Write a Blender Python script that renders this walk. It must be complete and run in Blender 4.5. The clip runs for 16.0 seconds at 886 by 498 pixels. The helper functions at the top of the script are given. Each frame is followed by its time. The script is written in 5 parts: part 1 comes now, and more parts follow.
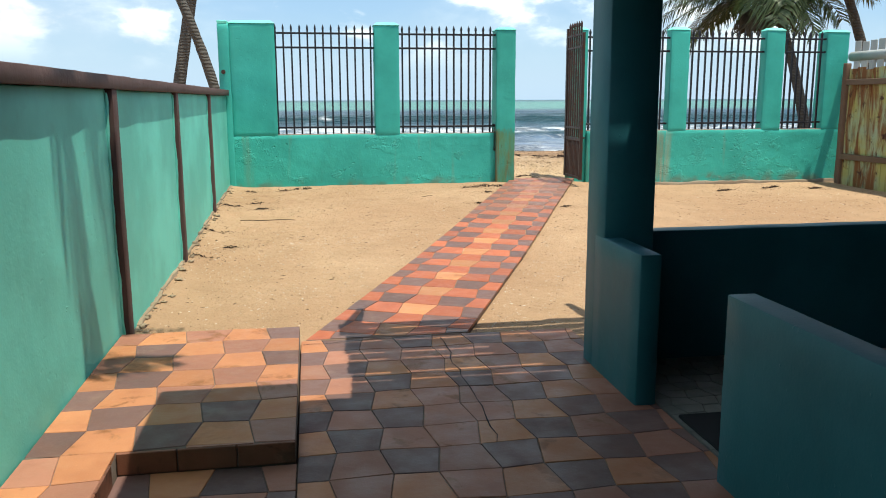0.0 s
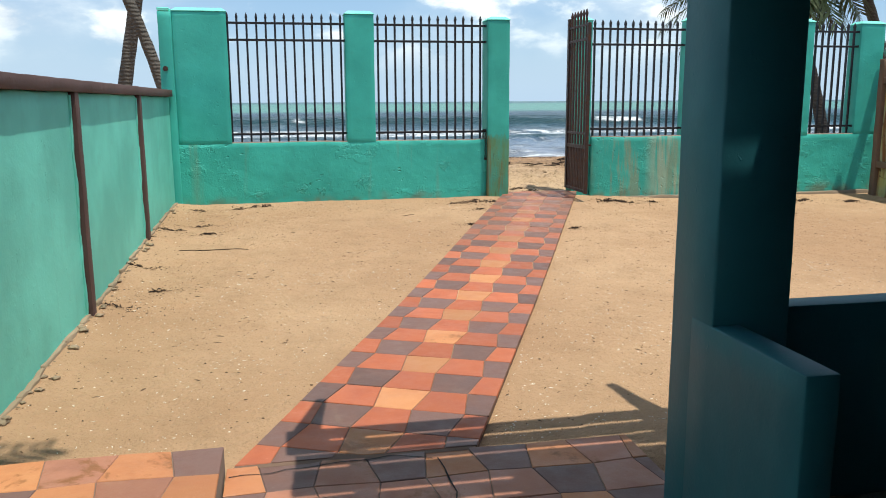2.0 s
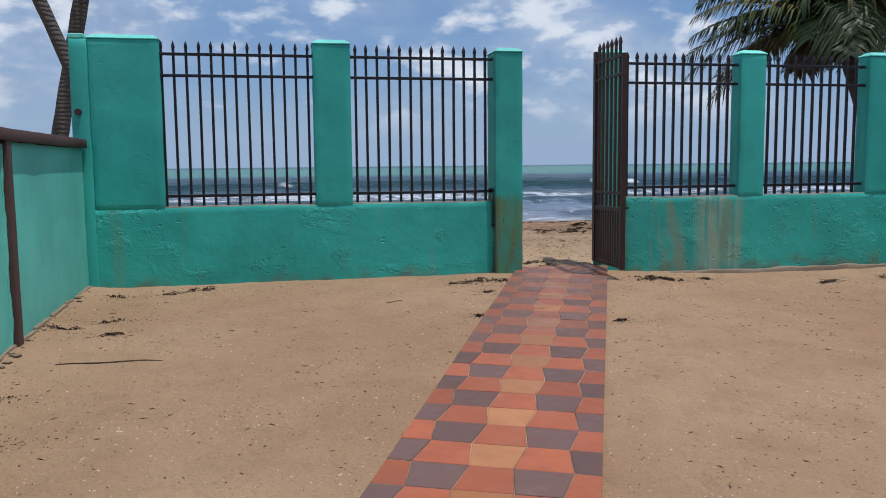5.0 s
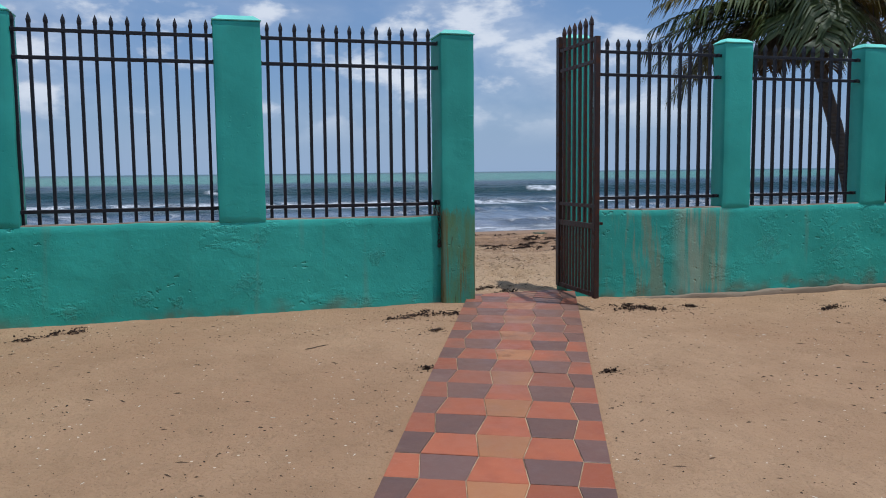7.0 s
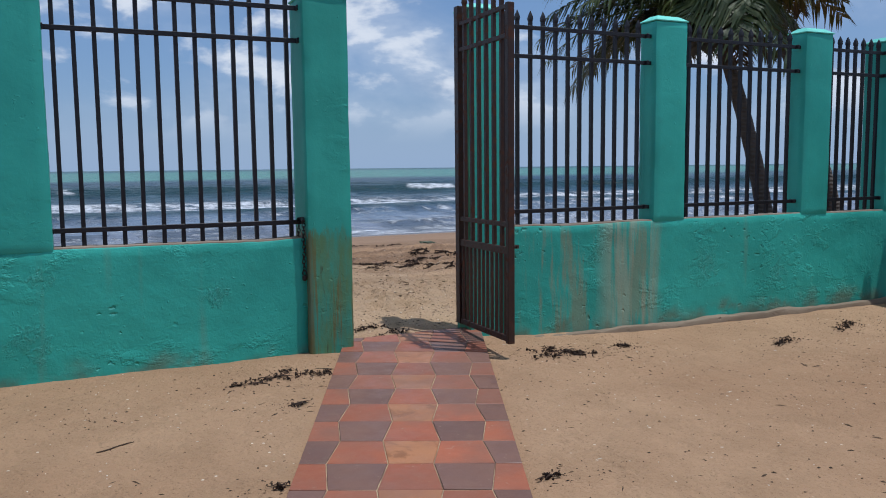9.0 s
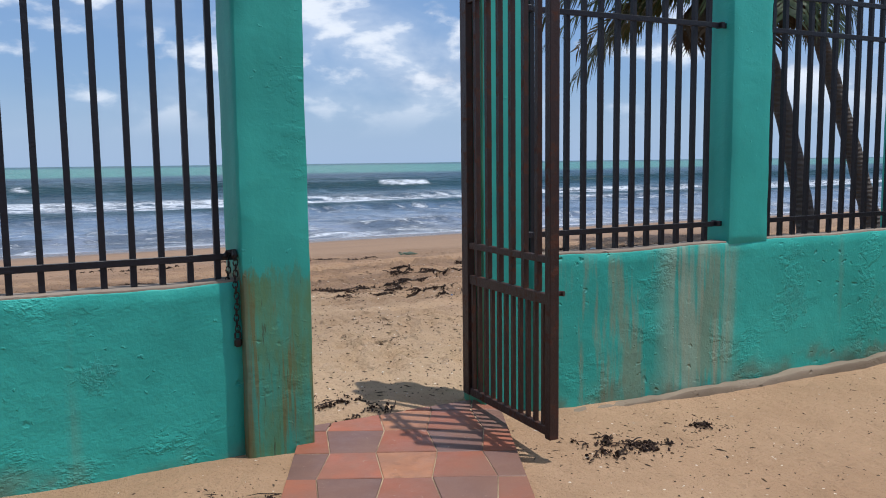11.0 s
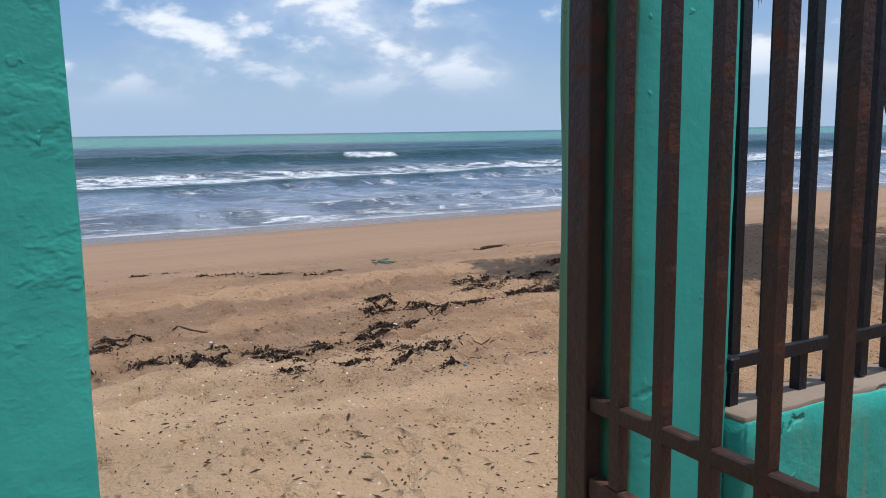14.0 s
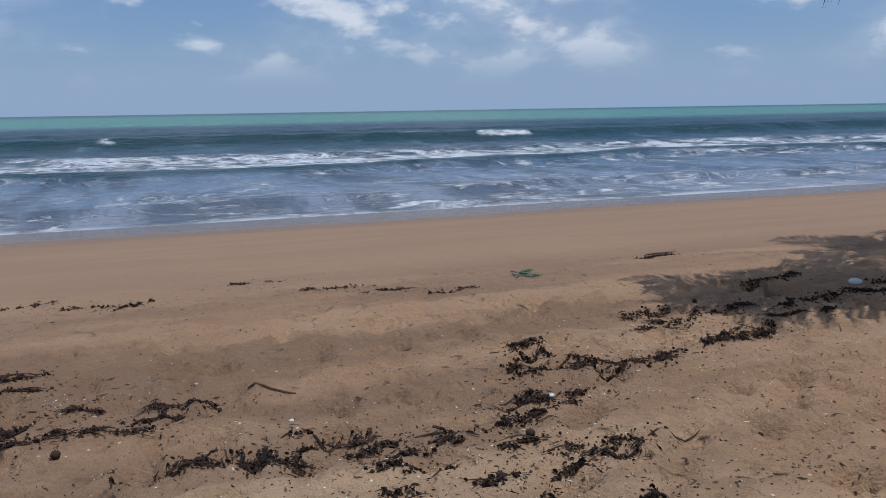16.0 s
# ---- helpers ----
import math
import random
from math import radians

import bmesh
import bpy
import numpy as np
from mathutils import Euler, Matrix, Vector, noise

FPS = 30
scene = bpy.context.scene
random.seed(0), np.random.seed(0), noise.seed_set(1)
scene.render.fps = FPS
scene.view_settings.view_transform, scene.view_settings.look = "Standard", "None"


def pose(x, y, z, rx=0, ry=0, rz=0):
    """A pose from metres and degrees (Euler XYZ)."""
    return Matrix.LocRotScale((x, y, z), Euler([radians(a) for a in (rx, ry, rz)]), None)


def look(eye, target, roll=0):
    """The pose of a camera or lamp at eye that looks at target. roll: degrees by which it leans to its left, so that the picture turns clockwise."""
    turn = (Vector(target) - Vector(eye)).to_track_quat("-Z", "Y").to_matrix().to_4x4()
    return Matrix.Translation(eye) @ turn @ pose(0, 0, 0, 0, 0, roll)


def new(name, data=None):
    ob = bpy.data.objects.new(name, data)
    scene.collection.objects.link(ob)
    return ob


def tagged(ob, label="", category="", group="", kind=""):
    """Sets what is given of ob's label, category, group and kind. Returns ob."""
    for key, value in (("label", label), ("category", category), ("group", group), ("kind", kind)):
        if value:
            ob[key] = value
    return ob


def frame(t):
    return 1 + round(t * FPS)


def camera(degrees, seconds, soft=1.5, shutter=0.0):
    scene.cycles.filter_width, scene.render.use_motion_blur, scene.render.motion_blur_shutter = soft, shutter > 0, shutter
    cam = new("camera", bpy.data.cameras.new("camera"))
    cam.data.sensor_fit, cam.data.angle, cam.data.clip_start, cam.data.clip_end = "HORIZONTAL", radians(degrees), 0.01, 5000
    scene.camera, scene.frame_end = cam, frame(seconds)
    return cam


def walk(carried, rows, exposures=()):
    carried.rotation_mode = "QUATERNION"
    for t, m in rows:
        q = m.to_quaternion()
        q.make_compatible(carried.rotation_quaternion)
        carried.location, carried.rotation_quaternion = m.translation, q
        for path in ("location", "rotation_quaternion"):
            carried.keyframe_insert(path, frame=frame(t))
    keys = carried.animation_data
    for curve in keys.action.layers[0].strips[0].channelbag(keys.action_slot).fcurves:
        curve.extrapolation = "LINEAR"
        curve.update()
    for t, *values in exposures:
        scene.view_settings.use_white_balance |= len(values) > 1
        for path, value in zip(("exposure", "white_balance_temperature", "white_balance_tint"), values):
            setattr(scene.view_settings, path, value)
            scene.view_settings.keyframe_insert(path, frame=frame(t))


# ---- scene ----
cam = camera(57.4, 16.0, soft=1.0)
PATH = [
    (0, (0.528, -0.148, 1.549), (0.845, 1.794, 1.186), -0.2),
    (0.5, (0.577, 0.335, 1.539), (0.908, 2.274, 1.177), -0.3),
    (1, (0.621, 0.838, 1.541), (0.969, 2.774, 1.179), -0.2),
    (1.5, (0.69, 1.328, 1.55), (1.053, 3.261, 1.191), -0.3),
    (2, (0.749, 1.808, 1.545), (1.122, 3.74, 1.186), -0.3),
    (2.5, (0.843, 2.239, 1.507), (1.228, 4.17, 1.155), -0.3),
    (3, (0.923, 2.653, 1.472), (1.308, 4.583, 1.118), -0.4),
    (3.5, (1.004, 3.076, 1.445), (1.4, 5.01, 1.13), -0.3),
    (4, (1.077, 3.522, 1.429), (1.474, 5.469, 1.2), -0.5),
    (6.5, (1.411, 5.675, 1.392), (1.837, 7.62, 1.198), -0.7),
    (7, (1.526, 6.076, 1.408), (2.083, 7.988, 1.218), -0.6),
    (7.5, (1.674, 6.5, 1.436), (2.335, 8.378, 1.244), -0.6),
    (8, (1.795, 6.933, 1.453), (2.507, 8.791, 1.253), -0.7),
    (8.5, (1.962, 7.382, 1.47), (2.758, 9.205, 1.27), -0.7),
    (9, (2.146, 7.857, 1.487), (2.979, 9.664, 1.286), -0.6),
    (11.5, (3.01, 10.205, 1.556), (3.911, 11.977, 1.338), -0.8),
    (12, (3.182, 10.643, 1.575), (4.083, 12.414, 1.349), -0.9),
    (12.5, (3.377, 11.079, 1.582), (4.284, 12.845, 1.343), -0.8),
    (13, (3.548, 11.538, 1.596), (4.486, 13.285, 1.340), -0.9),
    (13.5, (3.732, 11.970, 1.617), (4.687, 13.706, 1.346), -0.9),
    (14, (3.916, 12.388, 1.648), (4.880, 14.117, 1.360), -0.8),
    (14.5, (4.098, 12.835, 1.663), (4.994, 14.597, 1.358), -0.9),
    (15, (4.259, 13.250, 1.677), (5.132, 15.022, 1.361), -0.7),
    (15.5, (4.385, 13.634, 1.697), (5.125, 15.462, 1.365), -0.5),
    (16, (4.535, 14.005, 1.698), (5.204, 15.859, 1.359), -0.9),
]
EXPOSURES = [(0, 0.62, 6750, 1), (2.0, 0.46, 6650, 3), (2.8, 0.12, 6500, 10), (3.5, -0.25, 6100, 10), (4.2, -0.30, 6000, 10), (7.5, -0.36, 5850, 10), (9.0, -0.33, 5850, 10),
             (11.5, 0.02, 6050, 10), (13.0, 0.05, 6100, 10), (14.5, 0.03, 6150, 10), (15.3, -0.20, 6030, 10), (16.0, -0.45, 5850, 10)]
walk(cam, [(t, look(eye, target, roll)) for t, eye, target, roll in PATH], EXPOSURES)

# ---- world, sun, exposure ----
SUN_SHIFT = (-0.212, 0.156)           # shadow shift in metres for one metre of height
SUN_EL = math.atan(1 / math.hypot(*SUN_SHIFT))
sun_data = bpy.data.lights.new("sun", "SUN")
sun_data.energy, sun_data.angle, sun_data.color = 4.0, radians(0.53), (1.0, 0.95, 0.87)
sun = new("sun", sun_data)
sun.matrix_world = look((6.0, -4.5, 30.0), (6.0 + 30 * SUN_SHIFT[0], -4.5 + 30 * SUN_SHIFT[1], 0.0))


class Nodes:
    """A short way to write node trees."""

    def __init__(self, tree):
        self.tree = tree
        tree.nodes.clear()

    def add(self, kind, inputs=None, operation="", blend="", bands=""):
        node = self.tree.nodes.new(kind)
        if operation:
            node.operation = operation
        if blend:
            node.data_type, node.blend_type = "RGBA", blend
        if bands:
            node.bands_direction = bands
        for key, value in (inputs or {}).items():
            self.put(node, key, value)
        return node

    def put(self, node, key, value):
        if isinstance(value, bpy.types.NodeSocket):
            self.tree.links.new(value, node.inputs[key])
        else:
            node.inputs[key].default_value = value

    def math(self, op, a, b=0.0, c=0.0, clamp=False):
        n = self.add("ShaderNodeMath", {0: a, 1: b, 2: c}, operation=op)
        n.use_clamp = clamp
        return n.outputs[0]

    def noise(self, vec, scale, detail=4.0, rough=0.55, distort=0.0):
        n = self.add("ShaderNodeTexNoise", {"Scale": scale, "Detail": detail, "Roughness": rough, "Distortion": distort})
        if vec is not None:
            self.put(n, "Vector", vec)
        return n.outputs[0]

    def ramp(self, value, stops, mode="LINEAR"):
        n = self.add("ShaderNodeValToRGB", {0: value})
        n.color_ramp.interpolation = mode
        el = n.color_ramp.elements
        while len(el) < len(stops):
            el.new(0.5)
        for e, (p, c) in zip(el, stops):
            e.position = p
            e.color = (c, c, c, 1) if isinstance(c, (int, float)) else (*c, 1)
        return n.outputs[0]

    def step(self, value, a, b, lo=0.0, hi=1.0):
        n = self.add("ShaderNodeMapRange")
        n.interpolation_type = "SMOOTHSTEP"
        for key, v in (("Value", value), (1, a), (2, b), (3, lo), (4, hi)):
            self.put(n, key, v)
        return n.outputs[0]

    def mix(self, fac, a, b, blend="MIX"):
        n = self.add("ShaderNodeMix", blend=blend)
        for key, value in ((0, fac), (6, a), (7, b)):
            if not isinstance(value, bpy.types.NodeSocket) and key:
                value = (*value, 1) if len(value) == 3 else value
            self.put(n, key, value)
        return n.outputs[2]

    def scaled(self, vec, s):
        return self.add("ShaderNodeVectorMath", {0: vec, 1: s}, operation="MULTIPLY").outputs[0]

    def bump(self, height, dist, strength=1.0, normal=None):
        n = self.add("ShaderNodeBump", {"Height": height, "Distance": dist, "Strength": strength})
        if normal is not None:
            self.put(n, "Normal", normal)
        return n.outputs[0]


world = bpy.data.worlds.new("world")
scene.world = world
world.use_nodes = True
w = Nodes(world.node_tree)
sky = w.add("ShaderNodeTexSky")
sky.sky_type, sky.sun_disc, sky.sun_elevation, sky.sun_rotation = "NISHITA", False, SUN_EL, math.atan2(-SUN_SHIFT[0], -SUN_SHIFT[1])
sky.air_density, sky.dust_density, sky.ozone_density = 1.0, 0.6, 2.0
direction = w.add("ShaderNodeTexCoord").outputs["Generated"]
sep = w.add("ShaderNodeSeparateXYZ", {0: direction})
up = w.math("MAXIMUM", sep.outputs[2], 0.0)
dome = w.scaled(direction, (1.0, 1.0, 2.1))
masses = w.noise(dome, 2.6, 5.0, 0.52, 0.3)
puffs = w.noise(dome, 10.5, 9.0, 0.53, 0.15)
veil = w.math("MULTIPLY", w.step(masses, 0.36, 0.66), w.step(puffs, 0.25, 0.60, 0.45, 1.0))
cover = w.math("ADD", w.math("MULTIPLY", puffs, 0.70), w.math("MULTIPLY", masses, 0.40))
heads = w.step(cover, 0.518, 0.650)
lift = w.step(up, 0.025, 0.10)
cloud = w.math("MULTIPLY", w.math("MAXIMUM", w.math("MULTIPLY", veil, 0.62), heads), lift)
shade = w.noise(w.add("ShaderNodeVectorMath", {0: dome, 1: (0.02, 0.01, 0.05)}, operation="ADD").outputs[0], 8.0, 6.0, 0.55)
lit = w.step(w.math("SUBTRACT", w.math("ADD", w.math("MULTIPLY", puffs, 1.2), 0.28), shade), 0.18, 0.52)
cloud_colour = w.mix(lit, (5.4, 6.0, 7.1), (9.3, 9.5, 9.8))
blue = w.mix(0.50, sky.outputs[0], (2.3, 4.0, 7.2))
haze = w.mix(w.step(up, 0.0, 0.10, 0.75, 0.0), blue, (4.2, 5.5, 7.3))
sky_all = w.mix(w.math("MULTIPLY", cloud, 0.92), haze, cloud_colour)
w.add("ShaderNodeOutputWorld", {0: w.add("ShaderNodeBackground", {0: sky_all, 1: 0.10}).outputs[0]})


# ---- materials ----
def material(name):
    m = bpy.data.materials.new(name)
    m.use_nodes = True
    return m, Nodes(m.node_tree)


def finish(n, colour, rough=0.8, normal=None, metallic=0.0, spec=0.4, extra=None):
    inputs = {"Base Color": colour if isinstance(colour, bpy.types.NodeSocket) else (*colour, 1), "Roughness": rough, "Metallic": metallic, "Specular IOR Level": spec}
    if normal is not None:
        inputs["Normal"] = normal
    inputs.update(extra or {})
    n.add("ShaderNodeOutputMaterial", {0: n.add("ShaderNodeBsdfPrincipled", inputs).outputs[0]})


def place(n):
    return n.add("ShaderNodeNewGeometry").outputs["Position"]


def plaster(name, base, pits=1.0, rough=0.6, stains=None, scars=()):
    """Painted rough cement: trowel relief, pits, sun-bleached patches, grime at two scales; stains adds shaped rust runs."""
    m, n = material(name)
    p = place(n)
    big = n.noise(p, 0.9, 4, 0.6)
    mid = n.noise(p, 6.0, 5, 0.6)
    fine = n.noise(p, 60.0, 3, 0.6)
    colour = n.mix(n.step(big, 0.35, 0.68), tuple(c * 0.86 for c in base), tuple(min(1, c * 1.12 + 0.008) for c in base))
    colour = n.mix(n.step(mid, 0.58, 0.76, 0, 0.28), colour, tuple(c * 0.6 + 0.02 for c in base))
    drip = n.noise(n.scaled(p, (9.0, 9.0, 0.7)), 1.0, 5, 0.6)
    colour = n.mix(n.step(drip, 0.56, 0.78, 0, 0.25), colour, tuple(c * 0.62 + 0.03 for c in base))
    ragged = n.add("ShaderNodeTexNoise", {"Vector": p, "Scale": 14.0, "Detail": 5.0}).outputs["Color"]
    bent = n.add("ShaderNodeVectorMath", {0: p, 1: n.scaled(ragged, (0.13, 0.13, 0.09))}, operation="ADD").outputs[0]
    pit = n.add("ShaderNodeTexVoronoi", {"Vector": n.scaled(bent, (0.6, 0.6, 1.0)), "Scale": 13.0, "Randomness": 1.0})
    pit_mask = n.math("MULTIPLY", n.step(pit.outputs[0], 0.05, 0.22, 1, 0), n.step(n.noise(p, 1.6, 3), 0.50, 0.64))
    colour = n.mix(n.math("MULTIPLY", pit_mask, 0.28 * min(1, pits)), colour, tuple(c * 0.45 for c in base))
    if stains:
        colour = stains(n, p, colour)
    h = n.math("ADD", n.math("MULTIPLY", mid, 0.9), n.math("MULTIPLY", fine, 0.16))
    trowel = n.noise(n.scaled(p, (4.0, 4.0, 5.5)), 1.0, 5, 0.7)
    patchy = n.step(n.noise(p, 1.3, 3), 0.46, 0.62)
    h = n.math("ADD", h, n.math("MULTIPLY", n.math("MULTIPLY", n.step(trowel, 0.47, 0.60), patchy), 0.5 * pits))
    h = n.math("SUBTRACT", h, n.math("MULTIPLY", pit_mask, 1.1 * pits))
    nub = n.add("ShaderNodeTexVoronoi", {"Vector": n.scaled(bent, (1.0, 1.0, 0.8)), "Scale": 30.0})
    some = n.math("GREATER_THAN", n.add("ShaderNodeSeparateColor", {0: nub.outputs["Color"]}).outputs[0], 0.80)
    nubs = n.math("MULTIPLY", n.math("MULTIPLY", n.step(nub.outputs[0], 0.08, 0.30, 1, 0), some), n.step(n.noise(p, 3.2, 4), 0.46, 0.60))
    h = n.math("ADD", h, n.math("MULTIPLY", nubs, 0.38))
    for sx, sz, sr in scars:
        # a patch of broken, knocked-off plaster
        at = n.add("ShaderNodeVectorMath", {0: n.scaled(p, (1.0, 0.0, 1.0)), 1: (sx, 0.0, sz)}, operation="DISTANCE").outputs["Value"]
        ragged = n.math("ADD", at, n.math("MULTIPLY", n.math("SUBTRACT", n.noise(p, 9.0, 5, 0.7), 0.5), sr * 3.0))
        patch = n.step(ragged, sr * 0.2, sr, 1, 0)
        chip = n.noise(p, 26.0, 5, 0.75)
        h = n.math("ADD", h, n.math("MULTIPLY", patch, n.math("MULTIPLY", n.step(chip, 0.44, 0.60), 0.8)))
        colour = n.mix(n.math("MULTIPLY", patch, n.step(chip, 0.40, 0.52, 0.08, 0.0)), colour, tuple(c * 0.5 for c in base))
    finish(n, colour, rough, n.bump(h, 0.004 + 0.008 * pits, 0.75))
    return m


def rust_runs(n, p, colour):
    """Brown and washed-out runs below the fence beside the gate, and a dirty damp line at the foot of the wall."""
    sep = n.add("ShaderNodeSeparateXYZ", {0: p})
    x, z = sep.outputs[0], sep.outputs[2]
    run = n.noise(n.scaled(p, (8.5, 0.5, 0.8)), 1.0, 6, 0.65)
    window = n.math("MULTIPLY", n.step(x, 5.35, 5.7), n.step(x, 6.75, 7.0, 1, 0))
    window = n.math("MULTIPLY", window, n.step(z, 0.9, 1.0, 1.0, 0.25))
    colour = n.mix(n.math("MULTIPLY", n.math("MULTIPLY", n.step(run, 0.47, 0.60), window), 0.48), colour, (0.30, 0.21, 0.11))
    wash = n.math("MULTIPLY", n.step(n.noise(n.scaled(p, (5.5, 0.5, 0.3)), 1.7, 4), 0.42, 0.58), n.math("MULTIPLY", n.step(x, 6.15, 6.45), n.step(x, 6.72, 6.95, 1, 0)))
    colour = n.mix(n.math("MULTIPLY", wash, 0.55), colour, (0.42, 0.39, 0.28))
    foot = n.math("MULTIPLY", n.step(n.math("ADD", z, n.math("MULTIPLY", n.noise(p, 3.0, 4), 0.35)), 0.28, 0.46, 1, 0), n.step(n.noise(p, 4.0, 5), 0.4, 0.62))
    colour = n.mix(n.math("MULTIPLY", foot, 0.6), colour, (0.16, 0.12, 0.06))
    thin = n.math("MULTIPLY", n.step(n.noise(n.scaled(p, (3.0, 1, 0.25)), 1.0, 5), 0.60, 0.72), 0.35)
    return n.mix(thin, colour, (0.22, 0.20, 0.10))


def post_rust(n, p, colour):
    """Yellow-brown rust on the lower metre of the gate post."""
    sep = n.add("ShaderNodeSeparateXYZ", {0: p})
    x, z = sep.outputs[0], sep.outputs[2]
    ragged = n.math("MULTIPLY", n.noise(n.scaled(p, (26.0, 26.0, 7.0)), 1.0, 6, 0.7), 0.34)
    low = n.step(n.math("ADD", z, ragged), 1.16, 1.23, 1, 0)
    wash = n.noise(n.scaled(p, (8.0, 8.0, 1.6)), 1.0, 5, 0.65)
    colour = n.mix(n.math("MULTIPLY", low, n.step(wash, 0.32, 0.66, 0.18, 0.80)), colour, (0.115, 0.175, 0.048))
    run = n.noise(n.scaled(p, (30.0, 30.0, 1.3)), 1.0, 6, 0.68)
    colour = n.mix(n.math("MULTIPLY", low, n.step(run, 0.53, 0.66, 0.0, 0.7)), colour, (0.17, 0.115, 0.025))
    dark_run = n.noise(n.scaled(p, (48.0, 48.0, 3.0)), 1.0, 5, 0.7)
    colour = n.mix(n.math("MULTIPLY", low, n.step(dark_run, 0.60, 0.67, 0.0, 0.75)), colour, (0.05, 0.032, 0.012))
    edge = n.math("MULTIPLY", low, n.step(n.math("ADD", x, n.math("MULTIPLY", run, 0.12)), 3.745, 3.80, 1, 0))
    return n.mix(n.math("MULTIPLY", edge, 0.65), colour, (0.16, 0.075, 0.025))


def green_reveal(n, p, colour):
    """Green and ochre weathering plus a painted-in shade tone on the hinge pillar's side that faces the opening."""
    sep = n.add("ShaderNodeSeparateXYZ", {0: p})
    side = n.step(sep.outputs[0], 5.036, 5.044, 1, 0)
    run = n.noise(n.scaled(p, (30.0, 30.0, 0.9)), 1.0, 6, 0.65)
    # the dark green also holds the shade of this side away from the sun
    colour = n.mix(n.math("MULTIPLY", side, n.step(run, 0.30, 0.60, 0.35, 0.8)), colour, (0.075, 0.20, 0.075))
    ochre = n.noise(n.scaled(p, (55.0, 55.0, 0.6)), 1.0, 4, 0.6)
    colour = n.mix(n.math("MULTIPLY", side, n.step(ochre, 0.55, 0.66, 0.0, 0.6)), colour, (0.15, 0.12, 0.03))
    flake = n.math("MULTIPLY", side, n.step(n.noise(n.scaled(p, (26.0, 26.0, 4.0)), 1.0, 5, 0.7), 0.68, 0.71))
    return n.mix(flake, colour, (0.02, 0.018, 0.014))


M_WALL = plaster("turquoise plaster", (0.135, 0.545, 0.455), 0.18)
M_SEAWALL = plaster("turquoise rough plaster", (0.038, 0.395, 0.332), 1.3, stains=rust_runs, scars=((1.88, 0.40, 0.17), (0.95, 0.32, 0.10), (3.05, 0.62, 0.10), (1.25, 0.28, 0.07), (1.95, 0.80, 0.10), (7.45, 0.55, 0.20), (8.35, 0.45, 0.14), (6.2, 0.72, 0.12)))
M_PILLAR = plaster("turquoise pillar paint", (0.037, 0.38, 0.322), 0.35)
M_POST = plaster("rusty turquoise post", (0.038, 0.375, 0.31), 0.5, stains=post_rust)
M_HINGE = plaster("weathered hinge pillar paint with shaded side", (0.037, 0.38, 0.322), 0.35, stains=green_reveal)
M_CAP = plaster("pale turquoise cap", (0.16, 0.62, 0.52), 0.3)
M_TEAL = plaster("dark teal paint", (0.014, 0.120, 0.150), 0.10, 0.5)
M_BROWN = plaster("brown painted concrete", (0.080, 0.040, 0.036), 0.5, 0.7)
M_CONCRETE = plaster("weathered concrete", (0.25, 0.195, 0.150), 1.0, 0.9)
M_RUBBLE = plaster("crumbled mortar", (0.235, 0.175, 0.115), 1.0, 0.95)
M_FOOT = plaster("sandy grey footing", (0.21, 0.160, 0.112), 1.0, 0.9)
M_MORTAR = plaster("sandy mortar", (0.17, 0.125, 0.10), 0.6, 0.95)


def sandy_joints(n, p, colour):
    """Joints filled with pale sand towards the gate."""
    y = n.add("ShaderNodeSeparateXYZ", {0: p}).outputs[1]
    y = n.math("ADD", y, n.math("MULTIPLY", n.noise(p, 1.2, 4), 3.0))
    return n.mix(n.math("MULTIPLY", n.step(y, 7.0, 11.0), n.step(n.noise(p, 4.0, 5, 0.7), 0.36, 0.62, 0.15, 1.0)), colour, (0.46, 0.35, 0.22))


M_MORTAR_PALE = plaster("sandy path mortar", (0.14, 0.085, 0.06), 0.6, 0.95, sandy_joints)


def iron(name, base, rust, amount):
    m, n = material(name)
    p = place(n)
    r = n.step(n.noise(p, 16.0, 6, 0.65), 0.62 - amount, 0.80 - amount)
    streak = n.noise(n.scaled(p, (40.0, 40.0, 3.0)), 1.0, 4)
    colour = n.mix(r, base, rust)
    colour = n.mix(n.step(streak, 0.55, 0.75, 0, 0.4), colour, tuple(c * 0.5 for c in base))
    h = n.math("ADD", n.noise(p, 90.0, 4), n.math("MULTIPLY", n.noise(p, 25.0, 3), 1.4))
    finish(n, colour, n.step(r, 0, 1, 0.45, 0.85), n.bump(h, 0.003, 0.7), spec=0.35)
    return m


M_IRON = iron("dark fence iron", (0.011, 0.011, 0.016), (0.034, 0.018, 0.015), 0.0)
M_GATE = iron("brown gate iron", (0.036, 0.018, 0.015), (0.08, 0.030, 0.017), 0.12)
M_CHAIN = iron("rusty chain", (0.020, 0.014, 0.012), (0.070, 0.030, 0.018), 0.08)


